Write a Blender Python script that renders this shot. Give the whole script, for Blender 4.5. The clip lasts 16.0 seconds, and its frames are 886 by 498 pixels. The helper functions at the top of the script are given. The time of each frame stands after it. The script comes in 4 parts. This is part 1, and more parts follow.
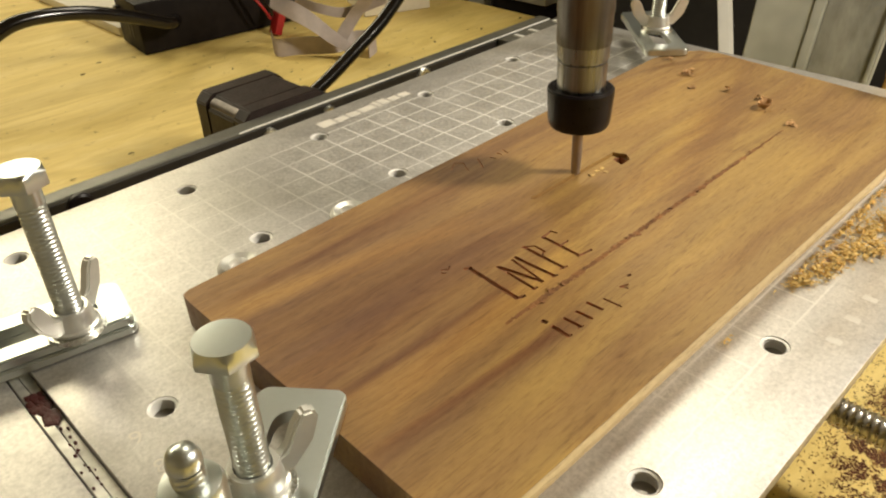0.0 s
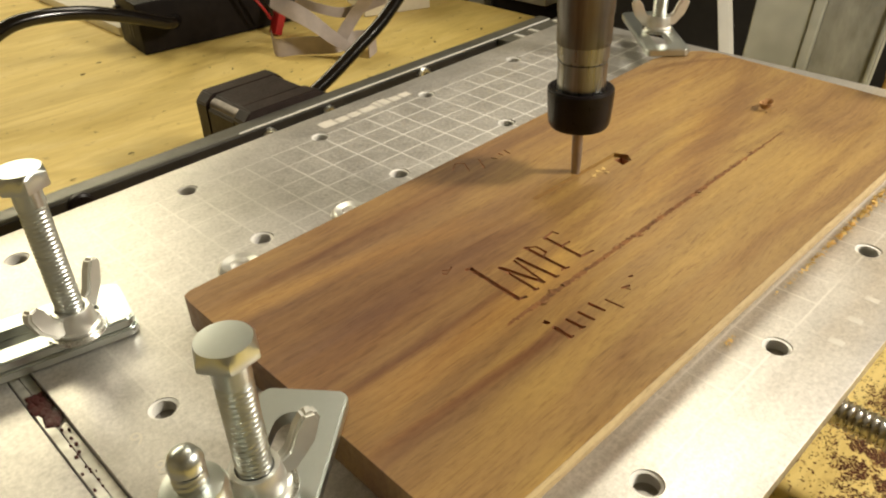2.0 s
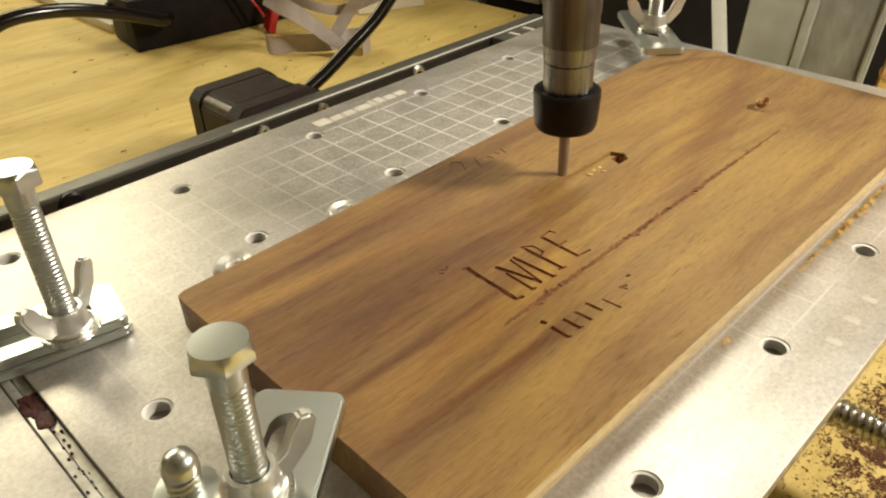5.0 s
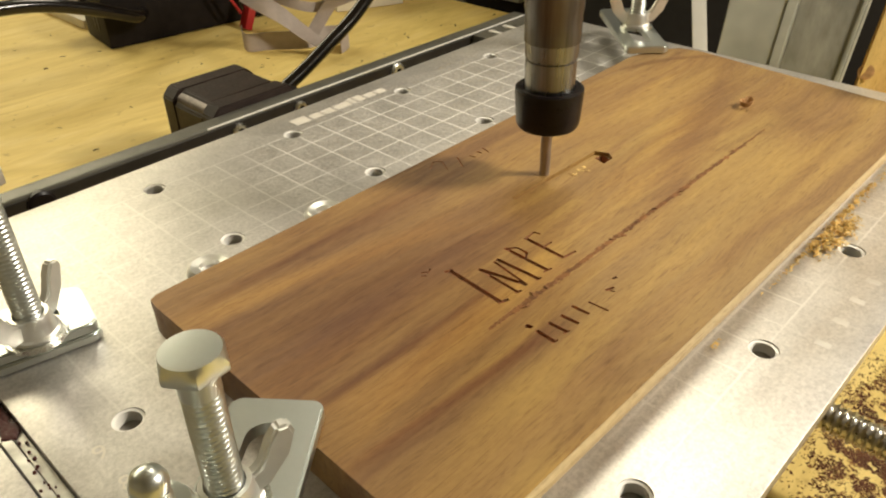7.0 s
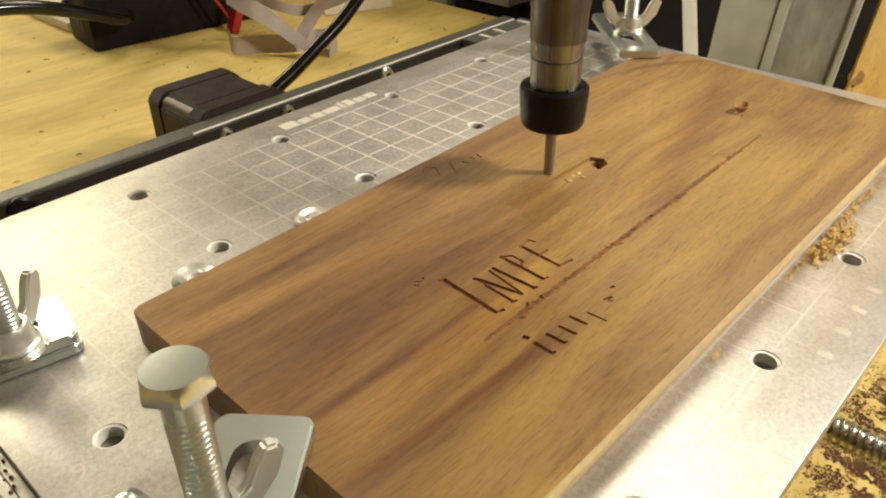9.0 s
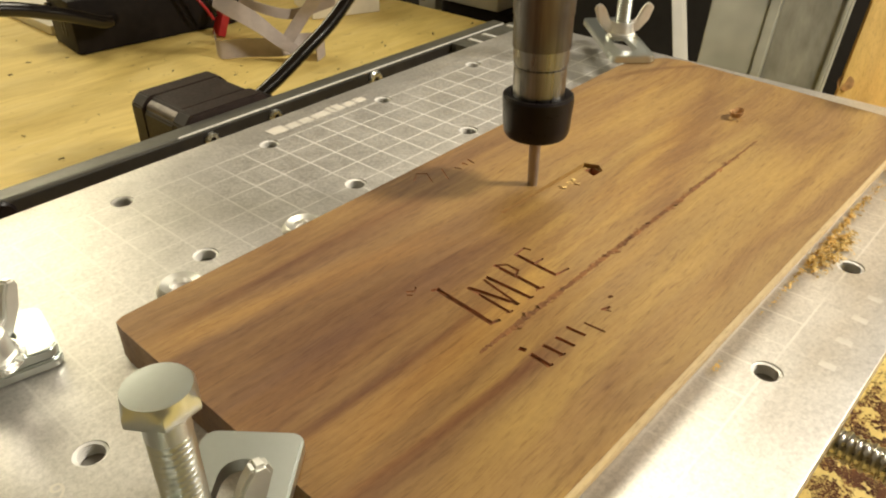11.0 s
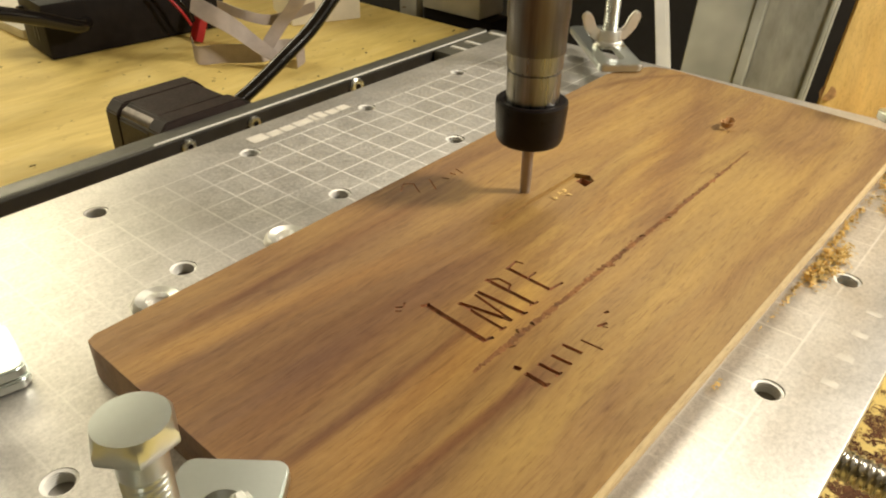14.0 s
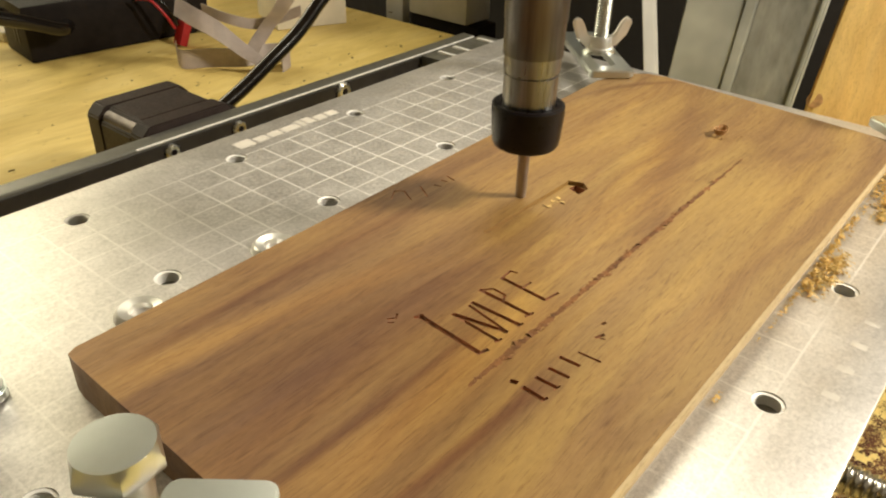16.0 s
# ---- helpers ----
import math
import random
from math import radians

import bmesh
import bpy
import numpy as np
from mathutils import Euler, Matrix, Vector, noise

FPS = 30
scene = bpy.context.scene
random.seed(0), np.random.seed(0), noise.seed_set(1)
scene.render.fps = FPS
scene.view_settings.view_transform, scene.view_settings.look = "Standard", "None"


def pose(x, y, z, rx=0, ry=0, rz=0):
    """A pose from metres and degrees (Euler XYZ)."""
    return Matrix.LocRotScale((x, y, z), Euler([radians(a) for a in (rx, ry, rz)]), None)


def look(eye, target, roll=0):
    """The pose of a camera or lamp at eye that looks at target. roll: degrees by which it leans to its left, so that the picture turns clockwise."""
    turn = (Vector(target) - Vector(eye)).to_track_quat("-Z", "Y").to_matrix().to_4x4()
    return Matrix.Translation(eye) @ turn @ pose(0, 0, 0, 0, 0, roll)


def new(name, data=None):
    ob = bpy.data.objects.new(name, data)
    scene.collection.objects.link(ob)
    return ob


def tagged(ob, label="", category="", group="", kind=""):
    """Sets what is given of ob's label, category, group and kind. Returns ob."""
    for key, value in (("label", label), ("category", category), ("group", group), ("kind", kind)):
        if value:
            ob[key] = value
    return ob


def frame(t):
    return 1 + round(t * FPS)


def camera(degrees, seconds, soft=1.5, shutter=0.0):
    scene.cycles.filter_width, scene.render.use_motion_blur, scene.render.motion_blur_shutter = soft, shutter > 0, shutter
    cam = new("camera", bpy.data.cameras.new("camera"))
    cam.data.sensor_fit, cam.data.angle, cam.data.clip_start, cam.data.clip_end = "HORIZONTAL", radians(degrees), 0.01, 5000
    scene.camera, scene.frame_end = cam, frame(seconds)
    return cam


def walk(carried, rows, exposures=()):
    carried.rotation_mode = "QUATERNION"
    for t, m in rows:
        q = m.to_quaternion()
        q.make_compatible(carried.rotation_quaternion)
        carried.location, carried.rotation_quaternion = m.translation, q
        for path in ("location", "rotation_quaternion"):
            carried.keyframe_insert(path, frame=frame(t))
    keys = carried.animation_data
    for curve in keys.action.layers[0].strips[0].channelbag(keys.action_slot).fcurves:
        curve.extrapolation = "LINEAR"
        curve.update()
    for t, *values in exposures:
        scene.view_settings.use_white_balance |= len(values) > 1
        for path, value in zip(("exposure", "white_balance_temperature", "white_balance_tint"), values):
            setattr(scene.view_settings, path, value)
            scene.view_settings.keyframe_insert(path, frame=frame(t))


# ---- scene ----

CLIP = 16.0
cam = camera(60.0, CLIP, soft=2.1, shutter=0.4)
CAM = [(0.0, -0.13617, -0.20260, 0.10903, 56.845, 1.999, -44.862), (4.2, -0.13617, -0.20260, 0.10903, 56.845, 1.999, -44.862),
       (6.3, -0.13412, -0.20032, 0.10717, 56.531, 1.157, -46.333), (7, -0.13326, -0.19913, 0.10650, 56.638, 1.014, -46.586),
       (8, -0.13206, -0.19744, 0.10557, 56.798, 0.798, -46.959), (9.2, -0.13068, -0.19542, 0.10448, 57.001, 0.519, -47.426),
       (10.2, -0.12957, -0.19374, 0.10361, 57.178, 0.271, -47.830), (11.3, -0.12841, -0.19189, 0.10267, 57.382, -0.018, -48.291),
       (12, -0.12769, -0.19072, 0.10210, 57.516, -0.211, -48.593), (13, -0.12671, -0.18904, 0.10129, 57.715, -0.498, -49.036),
       (14, -0.12577, -0.18737, 0.10051, 57.921, -0.800, -49.494), (15, -0.12488, -0.18571, 0.09976, 58.135, -1.115, -49.965),
       (16, -0.12402, -0.18405, 0.09903, 58.357, -1.445, -50.451)]
walk(cam, [(r[0], pose(*r[1:])) for r in CAM], exposures=[(0.0, 0.0), (4.2, 0.0), (CLIP, 0.12)])

# ---- light: two warm workshop lamps above the bench, out of view, and an added fill ----
world = bpy.data.worlds.new("room_air")
world.use_nodes = True
world.node_tree.nodes["Background"].inputs[0].default_value = (1.0, 0.86, 0.66, 1)
world.node_tree.nodes["Background"].inputs[1].default_value = 0.10
scene.world = world


def lamp(name, eye, target, sx, sy, watts, colour):
    data = bpy.data.lights.new(name, "AREA")
    data.shape, data.size, data.size_y, data.energy, data.color = "RECTANGLE", sx, sy, watts, colour
    ob = new(name, data)
    ob.matrix_world = look(eye, target)
    return ob


lamp("bench_lamp", (0.30, -0.42, 0.335), (0.03, -0.09, 0.0), 0.08, 0.08, 3.6, (1.0, 0.91, 0.76))
lamp("unseen_lamp", (-0.05, 1.20, 0.66), (-0.05, -0.05, 0.0), 0.95, 0.30, 7.0, (1.0, 0.895, 0.62))
# fill added to brighten the near plate strip and the bench
lamp("unseen_lamp", (0.90, 0.33, 1.50), (0.05, 0.0, 0.0), 0.9, 0.6, 21.0, (1.0, 0.905, 0.70))


# ---- materials ----
def material(name):
    m = bpy.data.materials.new(name)
    m.use_nodes = True
    t = m.node_tree
    return m, t, t.nodes["Principled BSDF"]


def node(t, kind, **values):
    n = t.nodes.new(kind)
    for k, v in values.items():
        n.inputs[k].default_value = v
    return n


def coords(t, scale=(1, 1, 1), which="Object"):
    c = t.nodes.new("ShaderNodeTexCoord")
    m = node(t, "ShaderNodeMapping", Scale=scale)
    t.links.new(c.outputs[which], m.inputs[0])
    return m.outputs[0]


def ramp(t, source, stops):
    r = t.nodes.new("ShaderNodeValToRGB")
    e = r.color_ramp.elements
    while len(e) < len(stops):
        e.new(0.5)
    for el, (p, c) in zip(e, stops):
        el.position, el.color = p, (*c, 1)
    t.links.new(source, r.inputs[0])
    return r.outputs[0]


def noise_of(t, vec, scale, detail=4.0, rough=0.55, distortion=0.0):
    n = node(t, "ShaderNodeTexNoise", Scale=scale, Detail=detail, Roughness=rough, Distortion=distortion)
    t.links.new(vec, n.inputs["Vector"])
    return n.outputs["Fac"]


def mixed(t, fac, a, b, how="MIX"):
    m = t.nodes.new("ShaderNodeMix")
    m.data_type, m.blend_type = "RGBA", how
    for value, slot in ((fac, 0), (a, 6), (b, 7)):
        if hasattr(value, "is_linked"):
            t.links.new(value, m.inputs[slot])
        else:
            m.inputs[slot].default_value = value if slot == 0 else (*value, 1)
    return m.outputs[2]


def bump(t, p, height, strength, distance):
    b = node(t, "ShaderNodeBump", Strength=strength, Distance=distance)
    t.links.new(height, b.inputs["Height"])
    t.links.new(b.outputs[0], p.inputs["Normal"])


def math_of(t, op, a, b=None):
    m = t.nodes.new("ShaderNodeMath")
    m.operation = op
    for i, v in enumerate((a, b)):
        if v is None:
            continue
        if hasattr(v, "is_linked"):
            t.links.new(v, m.inputs[i])
        else:
            m.inputs[i].default_value = v
    return m.outputs[0]


def plain(name, colour, rough, metal=0.0, spread=0.15, scale=120.0, relief=0.15, dist=0.0004, gloss=0.5, vary=0.09):
    """A surface with fine grain and slow blotches in colour and gloss."""
    m, t, p = material(name)
    v = coords(t)
    fine, slow = noise_of(t, v, scale * 6, 3), noise_of(t, v, scale, 3)
    dark = tuple(c * (1 - spread) for c in colour)
    light = tuple(min(1, c * (1 + spread)) for c in colour)
    t.links.new(ramp(t, slow, [(0.3, dark), (0.7, light)]), p.inputs["Base Color"])
    r = ramp(t, fine, [(0.25, (max(0.02, rough - vary),) * 3), (0.75, (min(1, rough + vary),) * 3)])
    if vary:
        t.links.new(r, p.inputs["Roughness"])
    else:
        p.inputs["Roughness"].default_value = rough
    p.inputs["Metallic"].default_value = metal
    p.inputs["Specular IOR Level"].default_value = gloss
    if relief:
        bump(t, p, fine, relief, dist)
    return m


steel = plain("zinc_plated_steel", (0.66, 0.70, 0.68), 0.31, 1.0, 0.015, 900, 0.0, vary=0.0)
bright_steel = plain("bright_turned_steel", (0.72, 0.73, 0.69), 0.27, 1.0, 0.02, 300, 0.0, vary=0.03)
insert_steel = plain("bright_thread_insert", (0.82, 0.82, 0.78), 0.33, 0.85, 0.03, 300, 0.0, vary=0.03)
# pale metal with glints put into its colour; the darker one holds hole shade
glint_pale = plain("pale_glint_metal", (0.86, 0.85, 0.81), 0.38, 0.25, 0.04, 300, 0.0, vary=0.04)
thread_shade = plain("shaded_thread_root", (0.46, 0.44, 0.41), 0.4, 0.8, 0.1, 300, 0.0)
thread_steel = plain("threaded_steel", (0.58, 0.56, 0.51), 0.3, 1.0, 0.1, 100, 0.0)
carbide = plain("grey_carbide", (0.36, 0.31, 0.28), 0.35, 0.8)
black_oxide = plain("black_oxide_steel", (0.010, 0.007, 0.007), 0.34, 0.0, 0.2, 200, 0.0, gloss=0.2)
black_plastic = plain("black_plastic", (0.013, 0.010, 0.009), 0.5, 0.0, 0.25, 150, 0.1, 0.0002, gloss=0.12)
motor_black = plain("black_motor_paint", (0.030, 0.020, 0.017), 0.45, 0.0, 0.3, 150, 0.15, 0.0003, gloss=0.22)
motor_grey = plain("lit_motor_corner", (0.19, 0.165, 0.15), 0.45, 0.5, 0.25, 150, 0.3, 0.0004)
black_rubber = plain("black_cable_sheath", (0.007, 0.005, 0.004), 0.16, 0.0, 0.2, 150, 0.05, 0.0002)
red_plastic = plain("red_plastic", (0.42, 0.02, 0.025), 0.4, 0.0, 0.15)
ribbon_grey = plain("grey_ribbon_cable", (0.43, 0.37, 0.335), 0.42, 0.0, 0.12)
frame_grey = plain("dark_anodised_frame", (0.145, 0.142, 0.120), 0.40, 0.5, 0.10, 60, 0.0)
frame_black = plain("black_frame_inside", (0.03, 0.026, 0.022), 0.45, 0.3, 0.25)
white_card = plain("white_card", (0.75, 0.70, 0.58), 0.6, 0.0, 0.06)
red_grease = plain("dark_red_grease", (0.055, 0.009, 0.007), 0.6, 0.0, 0.3)
slot_metal = plain("dirty_bright_bar", (0.74, 0.71, 0.64), 0.42, 0.7, 0.45, 140, 0.1, 0.0002)
galvanised = plain("galvanised_sheet", (0.44, 0.45, 0.39), 0.5, 0.35, 0.35, 22, 0.15, 0.0006)


def streaked(name, dark, light, rough, stretch, relief=0.0, metal=1.0):
    """Metal with streaks drawn out along one axis and finer scratches between."""
    m, t, p = material(name)
    slow, fine = noise_of(t, coords(t, stretch), 1.0, 4, 0.6), noise_of(t, coords(t, tuple(4.3 * c for c in stretch)), 1.0, 3, 0.6)
    col = ramp(t, slow, [(0.34, dark), (0.50, tuple((a + b) / 2 for a, b in zip(dark, light))), (0.68, light)])
    col = mixed(t, 0.35, col, ramp(t, fine, [(0.3, (0.7,) * 3), (0.6, (1.08,) * 3)]), "MULTIPLY")
    t.links.new(col, p.inputs["Base Color"])
    t.links.new(ramp(t, fine, [(0.3, (rough - 0.06,) * 3), (0.7, (rough + 0.10,) * 3)]), p.inputs["Roughness"])
    p.inputs["Metallic"].default_value = metal
    if relief:
        bump(t, p, fine, relief, 0.0003)
    return m


# upright streaks put blurred reflections into the colour of the two spindle steels
spindle_steel = streaked("brown_grey_turned_steel", (0.085, 0.080, 0.076), (0.205, 0.196, 0.190), 0.36, (260, 260, 14))
spindle_bright = streaked("light_turned_steel", (0.17, 0.17, 0.17), (0.37, 0.37, 0.375), 0.30, (260, 260, 14))
old_zinc = streaked("weathered_zinc_sheet", (0.17, 0.17, 0.14), (0.36, 0.36, 0.31), 0.5, (70, 70, 16), 0.2, 0.3)
grey_paint = plain("grey_painted_post", (0.46, 0.45, 0.40), 0.55, 0.0, 0.1, 60)
dark_wall = plain("dark_wall_paint", (0.035, 0.030, 0.025), 0.8, 0.0, 0.3, 12)
wall_paint = plain("cream_wall_paint", (0.52, 0.47, 0.37), 0.85, 0.0, 0.08, 8)
concrete = plain("concrete_floor", (0.22, 0.20, 0.17), 0.85, 0.0, 0.2, 10)
chip_dark = plain("dark_wood_dust", (0.115, 0.045, 0.018), 0.9, 0.0, 0.35)
speck_olive = plain("olive_wood_specks", (0.14, 0.09, 0.03), 0.9, 0.0, 0.4)
chip_light = plain("golden_wood_shavings", (0.76, 0.55, 0.20), 0.8, 0.0, 0.3, 300)
white_ink = plain("white_printed_ink", (0.74, 0.70, 0.62), 0.5, 0.0, 0.08)
worn_ink = plain("worn_grey_ink", (0.72, 0.70, 0.665), 0.40, 0.76, 0.1)
curl_wood = plain("brown_wood_curl", (0.47, 0.27, 0.11), 0.7, 0.0, 0.3, 300)
seared = plain("seared_cut_wood", (0.33, 0.145, 0.066), 0.85, 0.0, 0.35, 400)
groove_wood = plain("torn_groove_wood", (0.205, 0.090, 0.030), 0.85, 0.0, 0.5, 300)


def timber(name, dark, mid, gold, purple, rough, stud=False, upright=False):
    """Wood with long grain along x: slow bands, streaks and short pores."""
    m, t, p = material(name)
    v = coords(t)
    if upright:
        turned = node(t, "ShaderNodeMapping", Rotation=(0, radians(90), 0))
        t.links.new(v, turned.inputs[0])
        v = turned.outputs[0]
    warp_v = t.nodes.new("ShaderNodeVectorMath")
    warp_v.operation = "ADD"
    drift = node(t, "ShaderNodeTexNoise", Scale=11.0, Detail=2.0)
    t.links.new(v, drift.inputs["Vector"])
    small = t.nodes.new("ShaderNodeVectorMath")
    small.operation = "MULTIPLY"
    small.inputs[1].default_value = (0.010, 0.013, 0.0)
    t.links.new(drift.outputs["Color"], small.inputs[0])
    t.links.new(v, warp_v.inputs[0])
    t.links.new(small.outputs[0], warp_v.inputs[1])

    def grain(scale):
        m2 = node(t, "ShaderNodeMapping", Scale=scale)
        t.links.new(warp_v.outputs[0], m2.inputs[0])
        return m2.outputs[0]

    bend = noise_of(t, coords(t, (9, 22, 9)), 1.0, 3)
    band = noise_of(t, grain((2.6, 32, 24)), 1.0, 4, 0.55, 0.45)
    streak = noise_of(t, grain((30, 420, 260)), 1.0, 5, 0.7, 0.6)
    pore = noise_of(t, grain((210, 2300, 1500)), 1.0, 3, 0.6)
    fleck = noise_of(t, coords(t, (420, 900, 600)), 1.0, 3, 0.6)
    stripe = noise_of(t, grain((7, 150, 100)), 1.0, 4, 0.6, 0.3)
    dash = noise_of(t, grain((90, 1050, 700)), 1.0, 2, 0.5)
    base = ramp(t, band, [(0.30, dark), (0.43, mid), (0.56, gold), (0.70, mid)])
    tint = ramp(t, noise_of(t, grain((4.5, 34, 26)), 1.2, 3, 0.5, 0.7), [(0.46, (1, 1, 1)), (0.57, purple), (0.60, purple), (0.72, (1, 1, 1))])
    col = mixed(t, 0.6, base, tint, "MULTIPLY")
    vein = math_of(t, "ABSOLUTE", math_of(t, "SUBTRACT", noise_of(t, grain((6, 40, 30)), 1.0, 5, 0.6, 0.4), 0.52))
    col = mixed(t, 0.0 if stud else 0.5, col, ramp(t, vein, [(0.0, (0.66, 0.56, 0.60)), (0.014, (0.82, 0.76, 0.78)), (0.05, (1, 1, 1))]), "MULTIPLY")
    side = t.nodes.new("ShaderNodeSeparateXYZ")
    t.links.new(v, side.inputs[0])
    # brown and gold zones of the wood, with lamp brightness across the board painted in
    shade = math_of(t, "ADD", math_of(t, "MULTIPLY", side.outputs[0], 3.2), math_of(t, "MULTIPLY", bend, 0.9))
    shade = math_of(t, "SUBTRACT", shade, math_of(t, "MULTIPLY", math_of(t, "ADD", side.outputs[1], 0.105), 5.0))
    zone_light = ramp(t, shade, [(0.08, (0.88, 0.77, 0.75)), (0.28, (0.94, 0.85, 0.80)), (0.42, (1.16, 1.12, 0.94)), (0.62, (1.06, 1.03, 0.90)), (0.88, (0.93, 0.91, 0.83))])
    col = mixed(t, 0.0 if stud else 0.9, col, zone_light, "MULTIPLY")
    if not stud:
        # single dark figure lines: start x, y there, slope, curve, half-width, length, depth of tint
        for x0, y0, slope, curve, half, length, tone in ((0.018, -0.1210, 0.295, 0.0, 0.0048, 0.105, (0.83, 0.77, 0.80)), (0.100, -0.0625, 0.0, -13.0, 0.0016, 0.036, (0.66, 0.55, 0.52)),
                                                        (-0.085, -0.1255, -0.09, 0.0, 0.0018, 0.055, (0.74, 0.60, 0.60)), (-0.080, -0.0695, 0.0, 0.0, 0.0020, 0.090, (0.68, 0.56, 0.54)),
                                                        (-0.070, -0.0900, -0.10, 0.0, 0.0030, 0.060, (0.80, 0.72, 0.70)), (0.030, -0.1420, 0.06, 0.0, 0.0022, 0.090, (0.80, 0.74, 0.74)),
                                                        (-0.086, -0.1280, -0.02, 0.0, 0.0022, 0.060, (0.70, 0.60, 0.68)), (-0.084, -0.0735, -0.12, -1.0, 0.0034, 0.070, (1.28, 1.24, 1.02)),
                                                        (-0.084, -0.0985, 0.02, 0.0, 0.0110, 0.090, (0.78, 0.69, 0.72)), (-0.080, -0.1108, 0.0, 0.0, 0.0011, 0.056, (0.72, 0.62, 0.66)),
                                                        (-0.078, -0.1170, 0.04, 0.0, 0.0044, 0.070, (1.42, 1.37, 1.10)), (-0.020, -0.1290, 0.22, 0.6, 0.0060, 0.115, (0.88, 0.83, 0.85)),
                                                        (0.020, -0.1080, 0.16, 0.0, 0.0050, 0.070, (1.16, 1.14, 0.98)), (-0.060, -0.1440, 0.02, 0.0, 0.0030, 0.100, (0.86, 0.80, 0.80))):
            dx = math_of(t, "SUBTRACT", side.outputs[0], x0)
            way = math_of(t, "ADD", math_of(t, "MULTIPLY", dx, slope), math_of(t, "MULTIPLY", math_of(t, "MULTIPLY", dx, dx), curve))
            off = math_of(t, "SUBTRACT", math_of(t, "SUBTRACT", side.outputs[1], y0), way)
            off = math_of(t, "ADD", off, math_of(t, "MULTIPLY", math_of(t, "SUBTRACT", band, 0.5), 0.010))
            far = math_of(t, "DIVIDE", math_of(t, "ABSOLUTE", off), half)
            far = math_of(t, "ADD", far, math_of(t, "MULTIPLY", math_of(t, "SUBTRACT", streak, 0.5), 1.1))
            span = math_of(t, "ABSOLUTE", math_of(t, "SUBTRACT", math_of(t, "DIVIDE", dx, length), 0.5))
            far = math_of(t, "MAXIMUM", far, math_of(t, "ADD", math_of(t, "MULTIPLY", math_of(t, "SUBTRACT", span, 0.5), 6.0), 1.2))
            col = mixed(t, 0.9, col, ramp(t, math_of(t, "MULTIPLY", far, 0.5), [(0.08, tone), (0.75, (1, 1, 1))]), "MULTIPLY")
    col = mixed(t, 0.45, col, ramp(t, streak, [(0.30, (0.80, 0.75, 0.72)), (0.60, (1.05, 1.05, 1.05))]), "MULTIPLY")
    col = mixed(t, 0.5, col, ramp(t, pore, [(0.32, (0.55, 0.47, 0.43)), (0.46, (1, 1, 1))]), "MULTIPLY")
    col = mixed(t, 0.0 if upright else 0.3, col, ramp(t, fleck, [(0.3, (0.7, 0.66, 0.62)), (0.6, (1.1, 1.1, 1.1))]), "MULTIPLY")
    col = mixed(t, 0.7, col, ramp(t, stripe, [(0.32, (0.80, 0.76, 0.75)), (0.50, (1.0, 1.0, 1.0)), (0.66, (1.12, 1.12, 1.08))]), "MULTIPLY")
    col = mixed(t, 0.0 if stud else 0.55, col, ramp(t, dash, [(0.30, (0.60, 0.52, 0.50)), (0.40, (1, 1, 1))]), "MULTIPLY")
    t.links.new(col, p.inputs["Base Color"])
    r = ramp(t, streak, [(0.3, (rough + 0.12,) * 3), (0.7, (rough - 0.06,) * 3)])
    t.links.new(r, p.inputs["Roughness"])
    bump(t, p, math_of(t, "ADD", streak, pore), 0.16, 0.0003)
    return m


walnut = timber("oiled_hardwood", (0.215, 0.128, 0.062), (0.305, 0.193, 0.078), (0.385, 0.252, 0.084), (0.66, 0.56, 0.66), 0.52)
sapwood = timber("pale_sapwood_edge", (0.47, 0.36, 0.19), (0.53, 0.41, 0.22), (0.59, 0.46, 0.25), (0.9, 0.85, 0.8), 0.6, stud=True)
stud_wood = timber("pine_stud", (0.52, 0.35, 0.10), (0.62, 0.43, 0.13), (0.70, 0.50, 0.18), (0.9, 0.8, 0.7), 0.6, stud=True, upright=True)


def plywood_material():
    m, t, p = material("yellow_plywood")
    band = noise_of(t, coords(t, (6, 20, 6)), 1.0, 4, 0.55, 3.0)
    streak = noise_of(t, coords(t, (30, 190, 60)), 1.0, 5, 0.65, 0.8)
    fleck = noise_of(t, coords(t, (130, 130, 130)), 1.0, 3, 0.6)
    col = ramp(t, band, [(0.28, (0.66, 0.49, 0.145)), (0.5, (0.77, 0.59, 0.19)), (0.72, (0.82, 0.65, 0.25))])
    col = mixed(t, 0.35, col, ramp(t, streak, [(0.32, (0.74, 0.66, 0.54)), (0.56, (1.05, 1.05, 1.05))]), "MULTIPLY")
    col = mixed(t, 0.5, col, ramp(t, fleck, [(0.27, (0.5, 0.4, 0.3)), (0.36, (1, 1, 1))]), "MULTIPLY")
    t.links.new(col, p.inputs["Base Color"])
    p.inputs["Roughness"].default_value = 0.62
    bump(t, p, streak, 0.2, 0.0004)
    return m


plywood = plywood_material()


